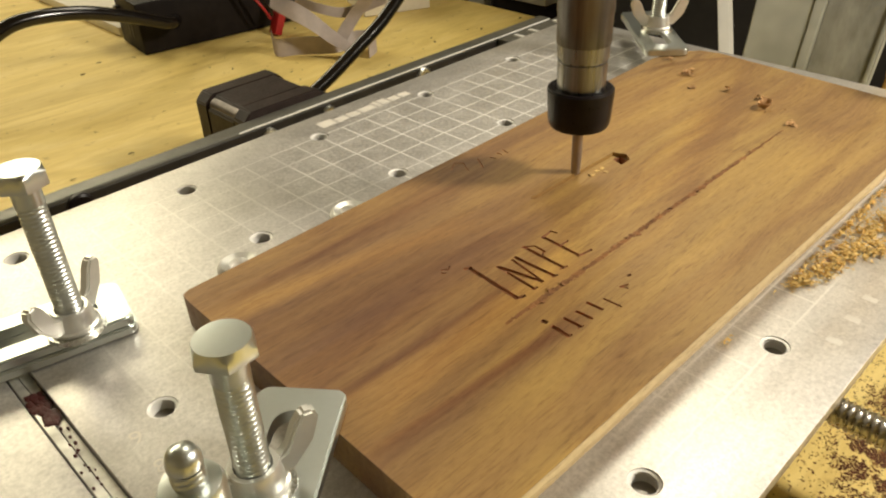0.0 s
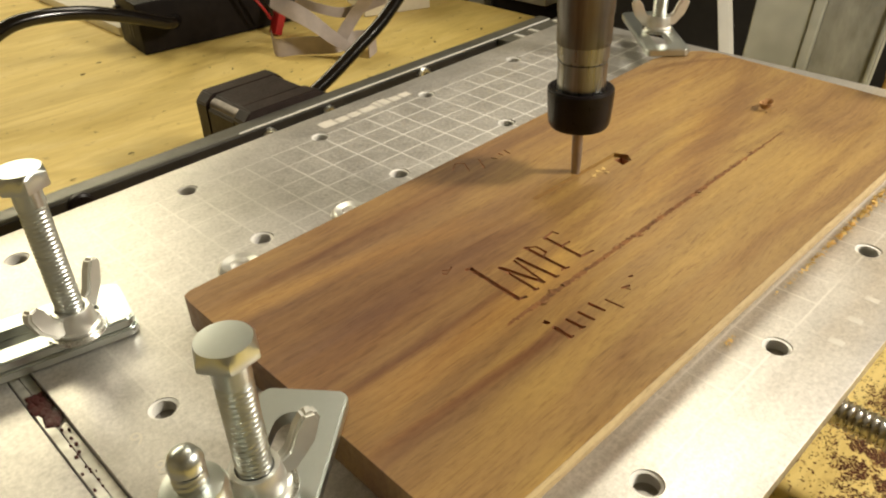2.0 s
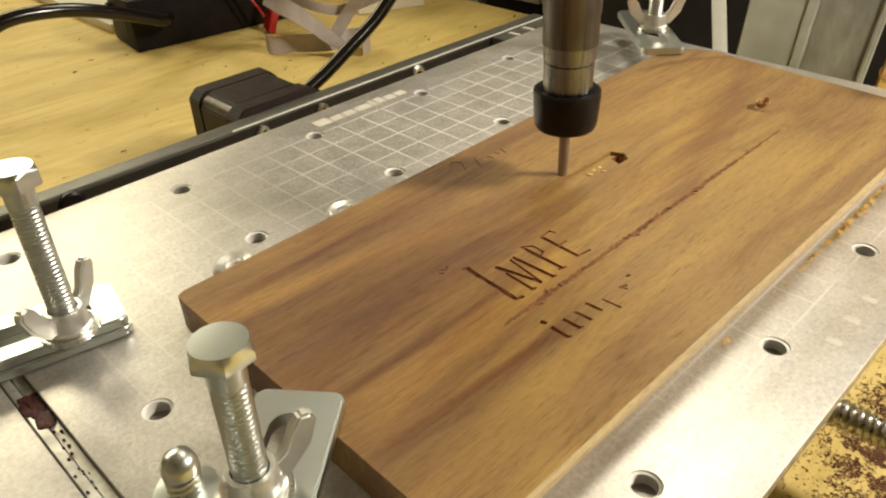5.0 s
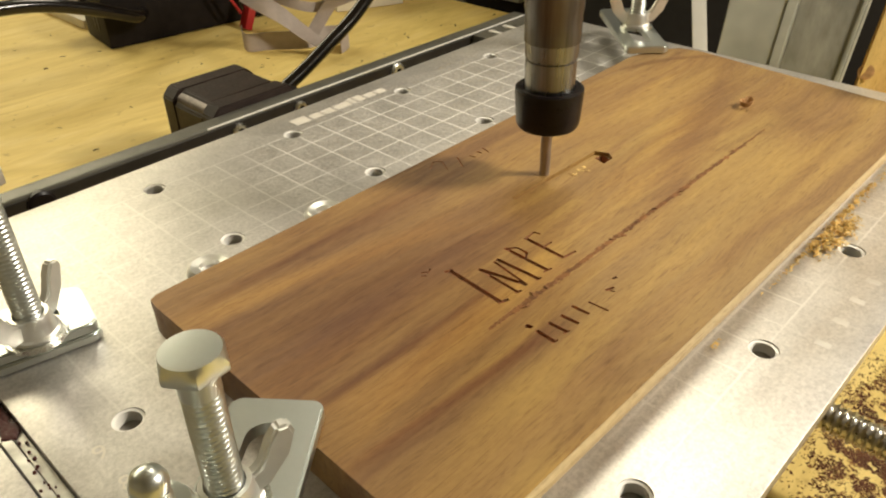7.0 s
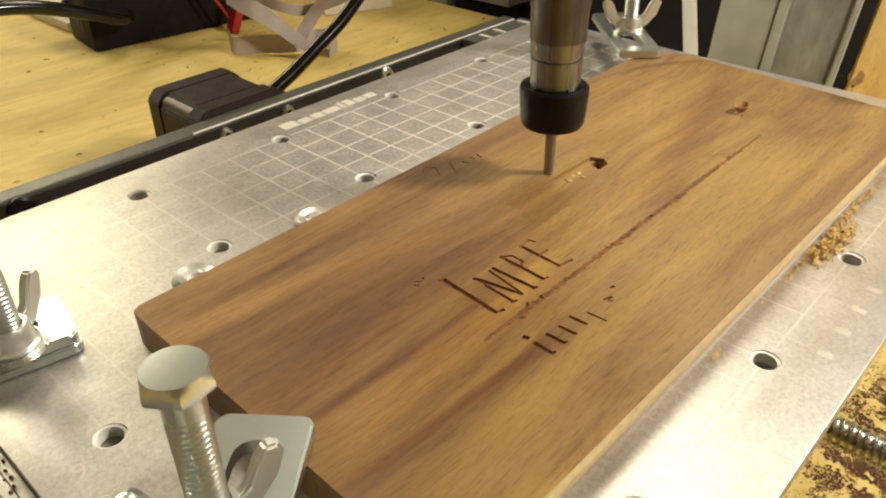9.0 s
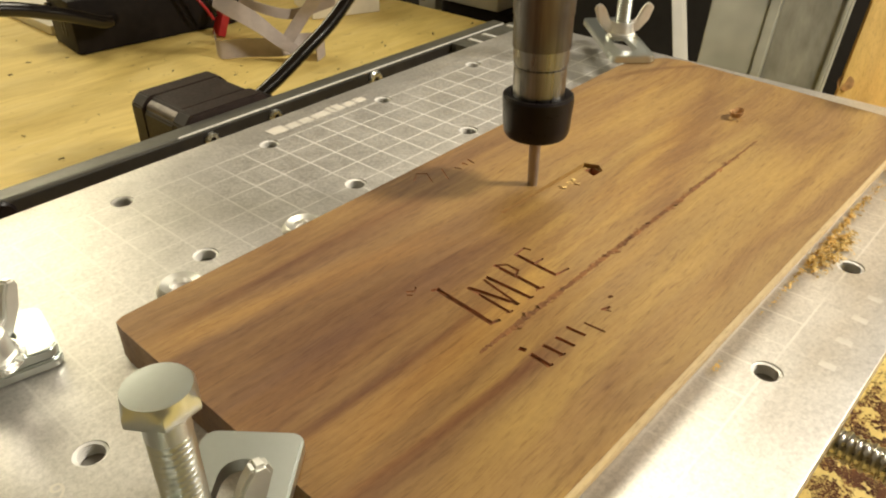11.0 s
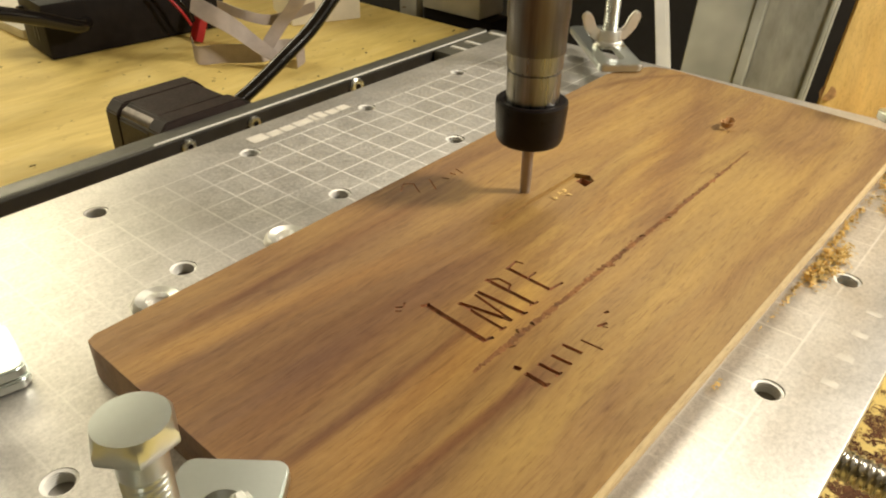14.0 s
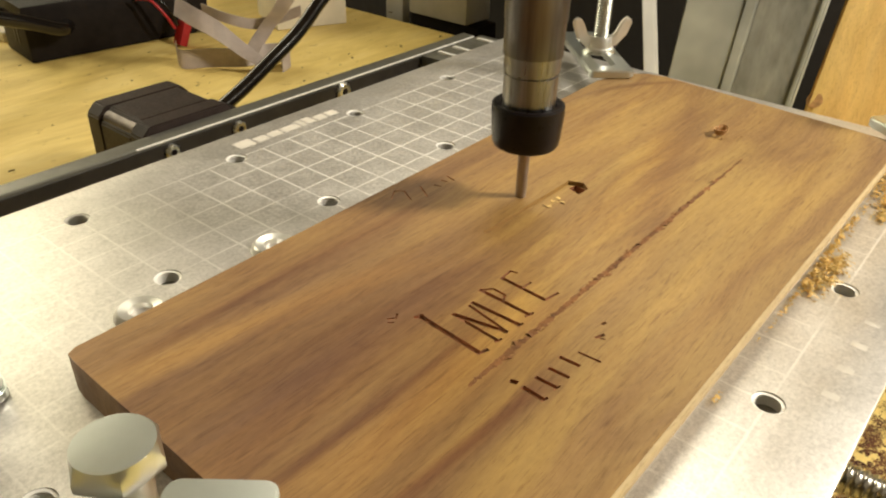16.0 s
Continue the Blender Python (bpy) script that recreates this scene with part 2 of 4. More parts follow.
def plate_material():
    """Clear-anodised aluminium with a printed centimetre grid."""
    m, t, p = material("anodised_bed_plate")
    v = coords(t)
    fine, slow = noise_of(t, v, 2600, 2), noise_of(t, v, 55, 4)
    metal = ramp(t, slow, [(0.3, (0.63, 0.605, 0.57)), (0.7, (0.71, 0.685, 0.65))])
    metal = mixed(t, 0.55, metal, ramp(t, noise_of(t, v, 950, 5, 0.85), [(0.36, (0.58, 0.58, 0.58)), (0.60, (1.12, 1.12, 1.12))]), "MULTIPLY")
    metal = mixed(t, 0.4, metal, ramp(t, noise_of(t, v, 210, 4, 0.7), [(0.33, (0.80, 0.80, 0.79)), (0.58, (1.05, 1.05, 1.05))]), "MULTIPLY")
    s = t.nodes.new("ShaderNodeSeparateXYZ")
    t.links.new(v, s.inputs[0])

    def line(axis, width):
        f = math_of(t, "FRACT", math_of(t, "ADD", math_of(t, "MULTIPLY", s.outputs[axis], 100.0), 40.5))
        return math_of(t, "LESS_THAN", math_of(t, "ABSOLUTE", math_of(t, "SUBTRACT", f, 0.5)), width)

    def inside(axis, lo, hi):
        return math_of(t, "MULTIPLY", math_of(t, "GREATER_THAN", s.outputs[axis], lo), math_of(t, "LESS_THAN", s.outputs[axis], hi))

    worn = ramp(t, noise_of(t, v, 38, 4), [(0.34, (0.35,) * 3), (0.50, (1.0,) * 3)])
    grid = math_of(t, "MAXIMUM", line(0, 0.026), line(1, 0.026))
    grid = math_of(t, "MULTIPLY", grid, math_of(t, "MULTIPLY", inside(0, -0.1003, 0.1503), inside(1, -0.1603, 0.0003)))
    ink = math_of(t, "MULTIPLY", math_of(t, "MULTIPLY", grid, worn), ramp(t, math_of(t, "ADD", math_of(t, "MULTIPLY", s.outputs[1], 8.0), 1.3), [(0.0, (0.45,) * 3), (1.0, (1.0,) * 3)]))
    ink = math_of(t, "MULTIPLY", ink, ramp(t, math_of(t, "ADD", math_of(t, "MULTIPLY", s.outputs[0], 9.0), 0.6), [(0.0, (0.25,) * 3), (0.75, (1.0,) * 3)]))
    t.links.new(mixed(t, ink, metal, (0.90, 0.88, 0.83)), p.inputs["Base Color"])
    t.links.new(math_of(t, "SUBTRACT", 0.78, math_of(t, "MULTIPLY", ink, 0.70)), p.inputs["Metallic"])
    t.links.new(ramp(t, slow, [(0.3, (0.36,) * 3), (0.7, (0.43,) * 3)]), p.inputs["Roughness"])
    bump(t, p, fine, 0.12, 0.0001)
    return m


plate_metal = plate_material()


# ---- mesh helpers ----
def to_mesh(name, bm, mat, smooth=None):
    me = bpy.data.meshes.new(name)
    bmesh.ops.recalc_face_normals(bm, faces=bm.faces)
    bm.to_mesh(me)
    bm.free()
    me.materials.append(mat)
    if smooth is not None:
        for p in me.polygons:
            p.use_smooth = True
        me.set_sharp_from_angle(angle=radians(smooth))
    return me


def part(name, bm, mat, parent=None, label="", smooth=35):
    ob = new(name, to_mesh(name, bm, mat, smooth))
    if parent is not None:
        ob.parent = parent
    return tagged(ob, label)


def thing(name, label, category, at=(0, 0, 0), turn=0.0, group="", kind=""):
    ob = new(name)
    ob.empty_display_size = 0.01
    ob.matrix_basis = pose(*at, 0, 0, turn)
    return tagged(ob, label, category, group, kind)


def box(lo, hi, bevel=0.0, segments=2):
    bm = bmesh.new()
    bmesh.ops.create_cube(bm, size=1)
    for v in bm.verts:
        for i in range(3):
            v.co[i] = lo[i] if v.co[i] < 0 else hi[i]
    if bevel:
        bmesh.ops.bevel(bm, geom=bm.edges[:], offset=bevel, segments=segments, affect="EDGES", profile=0.6)
    return bm


def lathe(profile, steps=32, close=True):
    """A turned body round z from (radius, height) pairs."""
    bm = bmesh.new()
    rings = []
    for r, z in profile:
        rings.append([bm.verts.new((r * math.cos(2 * math.pi * k / steps), r * math.sin(2 * math.pi * k / steps), z)) for k in range(steps)])
    for a, b in zip(rings, rings[1:]):
        for k in range(steps):
            bm.faces.new((a[k], a[(k + 1) % steps], b[(k + 1) % steps], b[k]))
    if close:
        bm.faces.new(list(reversed(rings[0])))
        bm.faces.new(rings[-1])
    return bm


def join(bm, other, m=Matrix()):
    me = bpy.data.meshes.new("scrap")
    other.transform(m)
    other.to_mesh(me)
    other.free()
    bm.from_mesh(me)
    bpy.data.meshes.remove(me)
    return bm


def prism(outline, z0, z1, bevel=0.0):
    """An upright slab from an outline of (x, y) points."""
    bm = bmesh.new()
    low = [bm.verts.new((x, y, z0)) for x, y in outline]
    f = bm.faces.new(low)
    up = bmesh.ops.extrude_face_region(bm, geom=[f])["geom"]
    for v in up:
        if isinstance(v, bmesh.types.BMVert):
            v.co.z = z1
    bmesh.ops.recalc_face_normals(bm, faces=bm.faces)
    if bevel:
        bmesh.ops.bevel(bm, geom=[e for e in bm.edges if e.is_manifold and e.calc_face_angle(0) > 0.7], offset=bevel, segments=2, affect="EDGES")
    return bm


def thread(radius, length, pitch, steps=20, depth=0.12):
    """A screw thread as a body with a helical ridge round z."""
    bm = bmesh.new()
    n = int(length / pitch * 4)
    rings = []
    for i in range(n + 1):
        ring = []
        for k in range(steps):
            a = 2 * math.pi * k / steps
            z = i * pitch / 4
            ph = ((z / pitch) - k / steps) % 1.0
            r = radius * (1 - depth * abs(2 * ph - 1) * 2 if abs(2 * ph - 1) < 0.5 else 1 - depth)
            ring.append(bm.verts.new((r * math.cos(a), r * math.sin(a), z)))
        rings.append(ring)
    for a, b in zip(rings, rings[1:]):
        for k in range(steps):
            bm.faces.new((a[k], a[(k + 1) % steps], b[(k + 1) % steps], b[k]))
    bm.faces.new(list(reversed(rings[0])))
    bm.faces.new(rings[-1])
    return bm


def tube(points, radius, steps=14, sub=8):
    """A round cable through the points, smoothed."""
    pts = [Vector(p) for p in points]
    line = []
    for i in range(len(pts) - 1):
        p0, p1, p2, p3 = pts[max(i - 1, 0)], pts[i], pts[i + 1], pts[min(i + 2, len(pts) - 1)]
        for k in range(sub):
            u = k / sub
            line.append(0.5 * (2 * p1 + (p2 - p0) * u + (2 * p0 - 5 * p1 + 4 * p2 - p3) * u * u + (3 * p1 - p0 - 3 * p2 + p3) * u ** 3))
    line.append(pts[-1])
    bm, rings = bmesh.new(), []
    for i, p in enumerate(line):
        way = (line[min(i + 1, len(line) - 1)] - line[max(i - 1, 0)]).normalized()
        side = way.cross(Vector((0, 0, 1))).normalized()
        up = side.cross(way)
        rings.append([bm.verts.new(p + radius * (side * math.cos(2 * math.pi * k / steps) + up * math.sin(2 * math.pi * k / steps))) for k in range(steps)])
    for a, b in zip(rings, rings[1:]):
        for k in range(steps):
            bm.faces.new((a[k], a[(k + 1) % steps], b[(k + 1) % steps], b[k]))
    bm.faces.new(list(reversed(rings[0])))
    bm.faces.new(rings[-1])
    return bm


def strip(points, widths, thick, sub=8, cores=10):
    """A flat ribbon with rounded cores; widths give its half-width direction at each point."""
    bm, rows = bmesh.new(), []
    pts, wid = [Vector(p) for p in points], [Vector(w) for w in widths]
    for i in range(len(pts) - 1):
        p0, p1, p2, p3 = pts[max(i - 1, 0)], pts[i], pts[i + 1], pts[min(i + 2, len(pts) - 1)]
        for k in range(sub + (i == len(pts) - 2)):
            u = k / sub
            c = 0.5 * (2 * p1 + (p2 - p0) * u + (2 * p0 - 5 * p1 + 4 * p2 - p3) * u * u + (3 * p1 - p0 - 3 * p2 + p3) * u ** 3)
            rows.append((c, wid[i].lerp(wid[i + 1], u)))
    loops = []
    for i, (c, w) in enumerate(rows):
        way = rows[min(i + 1, len(rows) - 1)][0] - rows[max(i - 1, 0)][0]
        up = way.cross(w).normalized()
        top, low = [], []
        m = cores * 4
        for k in range(m + 1):
            s = 2 * k / m - 1
            h = thick * (0.35 + 0.65 * abs(math.sin(math.pi * k / 4)))
            top.append(bm.verts.new(c + w * s + up * h))
            low.append(bm.verts.new(c + w * s - up * h))
        loops.append(top + low[::-1])
    for a, b in zip(loops, loops[1:]):
        for k in range(len(a)):
            j = (k + 1) % len(a)
            bm.faces.new((a[k], a[j], b[j], b[k]))
    bm.faces.new(list(reversed(loops[0])))
    bm.faces.new(loops[-1])
    return bm


def carve(ob, cutters):
    """Cuts the cutter meshes out of ob and bakes the result into its mesh."""
    for me in cutters:
        c = new("cutter", me)
        b = ob.modifiers.new("cut", "BOOLEAN")
        b.operation, b.object, b.solver = "DIFFERENCE", c, "EXACT"
        b.material_mode = "TRANSFER"
        done = bpy.data.meshes.new_from_object(ob.evaluated_get(bpy.context.evaluated_depsgraph_get()))
        ob.modifiers.clear()
        ob.data = done
        bpy.data.objects.remove(c)


BED = []          # things that ride on the moving bed, with their rest poses


def rides(ob):
    BED.append((ob, ob.matrix_basis.copy()))
    return ob


# ---- room ----
TABLE = -0.060


def room():
    # added shell; its cream walls and ceiling bounce light onto the machine
    x0, x1, y0, y1, z0, z1 = -1.6, 1.5, -1.7, 1.9, -0.95, 1.55
    walls = {"wall_west": ((x0 - 0.1, y0, z0), (x0, y1, z1)), "wall_east": ((x1, y0, z0), (x1 + 0.1, y1, z1)),
             "wall_south": ((x0, y0 - 0.1, z0), (x1, y0, z1)), "wall_north": ((x0, y1, z0), (x1, y1 + 0.1, z1))}
    for n, (lo, hi) in walls.items():
        tagged(part(n, box(lo, hi), wall_paint, smooth=None), "added plain cream wall for bounced light", "wall", kind="structure")
    tagged(part("floor", box((x0, y0, z0 - 0.1), (x1, y1, z0)), concrete, smooth=None), "bare grey concrete workshop floor", "floor", kind="structure")
    tagged(part("ceiling", box((x0, y0, z1), (x1, y1, z1 + 0.1)), wall_paint, smooth=None), "added plain cream ceiling for bounced light", "ceiling", kind="structure")


room()


def workbench():
    b = thing("workbench", "yellow plywood workbench top strewn with wood specks", "workbench")
    part("tabletop", box((-0.75, -0.75, TABLE - 0.018), (0.311, 0.9, TABLE), 0.001), plywood, b, smooth=None)
    for x in (-0.7, 0.26):
        for y in (-0.7, 0.85):
            part("leg", box((x - 0.03, y - 0.03, -0.95), (x + 0.03, y + 0.03, TABLE - 0.018), 0.003), stud_wood, b, smooth=None)


workbench()


def flakes(name, label, mat, n, spots, size, seed, z=TABLE, curl=0.6, clot=0.0, pile=0.0):
    """Loose flakes lying in heaps: spots are (x, y, spread_x, spread_y, share)."""
    rnd = random.Random(seed)
    bm = bmesh.new()
    for x, y, sx, sy, share in spots:
        for _ in range(int(n * share)):
            c = Vector((rnd.gauss(x, sx), rnd.gauss(y, sy), z))
            if clot and noise.noise(Vector((c.x * clot, c.y * clot, seed))) + 0.5 * noise.noise(Vector((c.x * clot * 3, c.y * clot * 3, seed))) < -0.06:
                continue
            s = size * rnd.uniform(0.4, 1.4)
            lift = pile * rnd.random() ** 2
            m = Matrix.Translation(c) @ Matrix.Rotation(rnd.uniform(0, 6.28), 4, "Z") @ Matrix.Rotation(rnd.uniform(-curl, curl), 4, "X")
            h = s * rnd.uniform(0.2, 0.5)
            pts = [(-s, -h, 0), (0, -h * 0.8, s * 0.25), (s, -h, 0), (s, h, 0.1 * s), (0, h * 0.9, s * 0.3), (-s, h, 0)]
            vs = [bm.verts.new(m @ Vector(p)) for p in pts]
            low = min(v.co.z for v in vs) - z
            for v in vs:
                v.co.z -= low - 0.00005 - lift
            bm.faces.new((vs[0], vs[1], vs[4], vs[5]))
            bm.faces.new((vs[1], vs[2], vs[3], vs[4]))
    ob = part(name, bm, mat, smooth=None)
    return tagged(ob, label, "sawdust", kind="stuff")


flakes("sawdust", "fine dark wood dust spilled on the plywood bench", chip_dark, 46000,
       [(0.025, -0.200, 0.022, 0.010, 0.40), (0.052, -0.182, 0.012, 0.007, 0.22), (0.060, -0.215, 0.022, 0.016, 0.18), (0.078, -0.178, 0.010, 0.005, 0.08), (-0.01, -0.215, 0.022, 0.012, 0.12)], 0.00030, 5, TABLE, 0.3, 190.0)
flakes("sawdust", "loose brown wood fibres spread over the bench", groove_wood, 14000,
       [(0.030, -0.200, 0.028, 0.014, 0.5), (0.065, -0.190, 0.020, 0.014, 0.5)], 0.00034, 7, TABLE, 0.4, 230.0)
flakes("sawdust", "scattered dark wood specks on the yellow bench", speck_olive, 170,
       [(0.05, 0.24, 0.16, 0.10, 0.6), (0.2, 0.16, 0.07, 0.06, 0.4)], 0.0011, 6, TABLE, 0.8)


# ---- machine frame ----
def machine_frame():
    f = thing("router_chassis", "grey anodised rails of a desktop router on bench", "router chassis")
    rail = box((-0.30, 0.0620, -0.0595), (0.206, 0.0702, -0.0190), 0.0011, 3)
    part("back_rail", rail, frame_grey, f)
    # dark sheet laid over the grey rail front, standing for the shade there
    part("rail_face_shade", box((-0.299, 0.0612, -0.0590), (0.160, 0.0619, -0.0203), 0.0002), frame_black, f, "dark sheet for the shade on the rail's inner face", None)
    # thin pale strip added as a painted highlight along the rail's top edge
    part("edge_highlight", box((0.004, 0.0614, -0.0195), (0.204, 0.0621, -0.0188), 0.0002), glint_pale, f, "pale strip for the highlight on the rail edge", None)
    part("side_rail", box((0.186, -0.26, -0.058), (0.206, 0.0580, -0.024), 0.0008), frame_black, f, "black side rail")
    part("foot_rail", box((-0.23, -0.28, -0.0598), (-0.205, 0.0580, -0.026), 0.0008), frame_black, f, "black side rail")
    for x, r in ((0.0175, 0.0031), (0.0485, 0.0031), (0.1065, 0.0042), (-0.063, 0.0050)):
        s = lathe([(0.0, -0.0016), (r * 0.8, -0.0016), (r, -0.0009), (r, 0.0006)], 20)
        s.transform(Matrix.Translation((x, 0.0612, -0.0238)) @ Matrix.Rotation(radians(-90), 4, "X"))
        scr = part("screw", s, black_oxide if r > 0.0045 else bright_steel, f, "button-head screw")
        h = lathe([(r * 0.42, 0.0), (r * 0.42, 0.0004)], 6)
        h.transform(Matrix.Translation((x, 0.0612 - 0.00165, -0.0238)) @ Matrix.Rotation(radians(-90), 4, "X"))
        part("hex_socket", h, black_oxide, scr)
    # the pins' pale colour stands in for the lamp's reflection on them
    for x in (0.170, 0.1815, 0.2022):
        part("end_pin", box((x - 0.0013, 0.0440, -0.0215), (x + 0.0013, 0.0575, -0.0184), 0.0004), glint_pale, f, "machined pin coloured pale for the lamp's reflection")
    part("corner_block", box((0.160, 0.0380, -0.056), (0.2095, 0.0609, -0.0191), 0.0008), frame_grey, f, "grey corner block")


machine_frame()


def stepper_motor():
    m = thing("stepper_motor", "black square stepper motor bolted behind the frame rail", "motor", (0.033, 0.0708, -0.0375))

    def slab(y0, y1, w, cut):
        h = w / 2
        o = [(-h + cut, -h), (h - cut, -h), (h, -h + cut), (h, h - cut), (h - cut, h), (-h + cut, h), (-h, h - cut), (-h, -h + cut)]
        bm = prism(o, 0, y1 - y0, 0.0006)
        bm.transform(Matrix.Translation((0, y1, 0)) @ Matrix.Rotation(radians(90), 4, "X"))
        return bm

    part("front_cap", slab(0.0, 0.009, 0.0423, 0.004), motor_black, m)
    part("body", slab(0.0091, 0.031, 0.0419, 0.0055), motor_black, m)
    # bar added along the chamfer, its grey painting the light on that edge
    bar = lathe([(0.0030, 0.0), (0.0040, 0.0008), (0.0040, 0.0214), (0.0030, 0.0222)], 24)
    bar.transform(Matrix.Translation((-0.0160, 0.0312, 0.0158)) @ Matrix.Rotation(radians(90), 4, "X"))
    part("corner_bar", bar, motor_grey, m, "rounded corner in a paler grey as if lit")
    part("rear_cap", slab(0.0311, 0.0405, 0.0423, 0.004), motor_black, m)
    part("plug_socket", box((0.0214, 0.0012, 0.002), (0.0290, 0.020, 0.0140), 0.0008), black_plastic, m)


stepper_motor()


def lead_screw():
    s = thing("lead_screw", "long steel lead screw with oily thread under the bed", "lead screw", (0.033, 0.057, -0.0375))
    bm = thread(0.0046, 0.34, 0.0019, 24, 0.2)
    bm.transform(Matrix.Rotation(radians(90), 4, "X"))
    part("threaded_rod", bm, thread_steel, s)


lead_screw()


# ---- moving bed ----
BX0, BX1, BY0, BY1 = -0.1146, 0.1615, -0.1759, 0.0155


def machine_bed():
    b = thing("machine_bed", "silver aluminium machine bed plate with printed grid", "machine bed")
    plate = part("bed_plate", box((BX0, BY0, -0.0034), (BX1, BY1, 0.0), 0.0004), plate_metal, b)
    holes = [(x, y) for x in (-0.1, -0.05, 0.0, 0.05, 0.1, 0.15) for y in (0.0, -0.04, -0.08, -0.12, -0.16) if x < 0.149]
    cut = bmesh.new()
    for x, y in holes:
        join(cut, lathe([(0.0031, -0.0030), (0.0031, -0.0003), (0.0034, 0.001)], 28), Matrix.Translation((x, y, 0)))
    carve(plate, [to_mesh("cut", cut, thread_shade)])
    for x, y in holes:
        t = bmesh.new()
        for k in range(5):
            ring = lathe([(0.00322, 0.0), (0.00250, 0.00018), (0.00250, 0.00026), (0.00322, 0.00044)], 24, close=False)
            join(t, ring, Matrix.Translation((x, y, -0.0030 + k * 0.00058)) @ Matrix.Rotation(0.04, 4, "X"))
        # pale rings paint the glints of the thread inside each hole
        part("thread_insert", t, glint_pale, b, smooth=25)
    for x, y in ((-0.0256, -0.0482), (-0.0617, -0.0481), (0.0747, -0.0470)):
        s = lathe([(0.0, -0.0004), (0.0022, -0.0004), (0.0026, 0.0012), (0.0046, 0.0016), (0.0054, 0.001), (0.0058, 0.00005)], 32, close=False)
        s.transform(Matrix.Translation((x, y, 0.0)))
        part("bed_screw", s, insert_steel, b, "shiny countersunk screw")
    # maker's mark, drawn as plain bars
    x = 0.0052
    for i, w in enumerate((0.0062, 0.0046, 0.0046, 0.0066, 0.0018, 0.0034, 0.0042, 0.0044)):
        tall = 0.0050 if i in (0, 4, 5) else 0.0038
        part("mark_bar", box((x, 0.0042, 0.00002), (x + w, 0.0042 + tall, 0.00006)), white_ink, b, smooth=None)
        x += w + 0.0008
    for d, y in (("8", -0.0956), ("9", -0.0856)):
        cu = bpy.data.curves.new("numeral", "FONT")
        cu.body, cu.size, cu.extrude = d, 0.0052, 0.00002
        cu.materials.append(white_ink)
        t = new("numeral", cu)
        t.parent = b
        t.matrix_basis = pose(-0.1088, y, 0.00003)
    for i in range(1, 5):
        part("scale_bar", box((-0.0012 + i * 0.01, -0.1700, 0.00002), (0.0008 + i * 0.01, -0.1668, 0.00004)), worn_ink, b, smooth=None)
    part("bed_carriage", box((-0.06, -0.14, -0.030), (0.12, -0.03, -0.0036), 0.001), frame_black, b)
    return rides(b)


machine_bed()


def side_plate():
    p = thing("side_plate", "silver aluminium plate beside the grooved bed edge", "plate")
    part("plate", box((-0.205, BY0, -0.008), (-0.1193, BY1, -0.0008), 0.0005), plate_metal, p)
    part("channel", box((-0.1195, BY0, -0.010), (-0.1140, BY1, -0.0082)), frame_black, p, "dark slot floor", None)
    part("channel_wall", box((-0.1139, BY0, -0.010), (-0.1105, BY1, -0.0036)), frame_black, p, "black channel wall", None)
    part("slot_bar", box((-0.1189, BY0, -0.0080), (-0.1170, BY1, -0.0013), 0.0003), slot_metal, p, "bright flat bar in the slot")
    part("slot_bar", box((-0.1168, BY0, -0.0080), (-0.1148, BY1, -0.0016), 0.0003), slot_metal, p, "bright flat bar in the slot")
    rnd = random.Random(21)
    g = bmesh.new()
    # a broad smear over both bars, with crumbs trailing after it
    dabs = [(-0.1170 + rnd.gauss(0, 0.0008), -0.0555 - 0.011 * rnd.random(), rnd.uniform(0.5, 1.0)) for _ in range(44)]
    dabs += [(-0.1168 + rnd.gauss(0, 0.0010), -0.066 - 0.040 * rnd.random() ** 1.3, rnd.uniform(0.12, 0.32)) for _ in range(26)]
    for gx, gy, gs in dabs:
        blob = bmesh.new()
        bmesh.ops.create_icosphere(blob, subdivisions=2, radius=1.0)
        gx = min(max(gx, -0.1184), -0.1155)
        for v in blob.verts:
            k = 1 + 0.5 * noise.noise(v.co * 1.9 + Vector((gy * 900, gx * 900, 0)))
            v.co = Vector((gx + v.co.x * 0.0011 * gs * k, gy + v.co.y * 0.0017 * gs * k, -0.0013 + v.co.z * 0.00035 * k))
        join(g, blob)
    tagged(part("grease_smear", g, red_grease, p, "dark red grease smear", smooth=60), kind="stuff")
    return rides(p)


side_plate()


# ---- the carved board ----
TOP = 0.0085


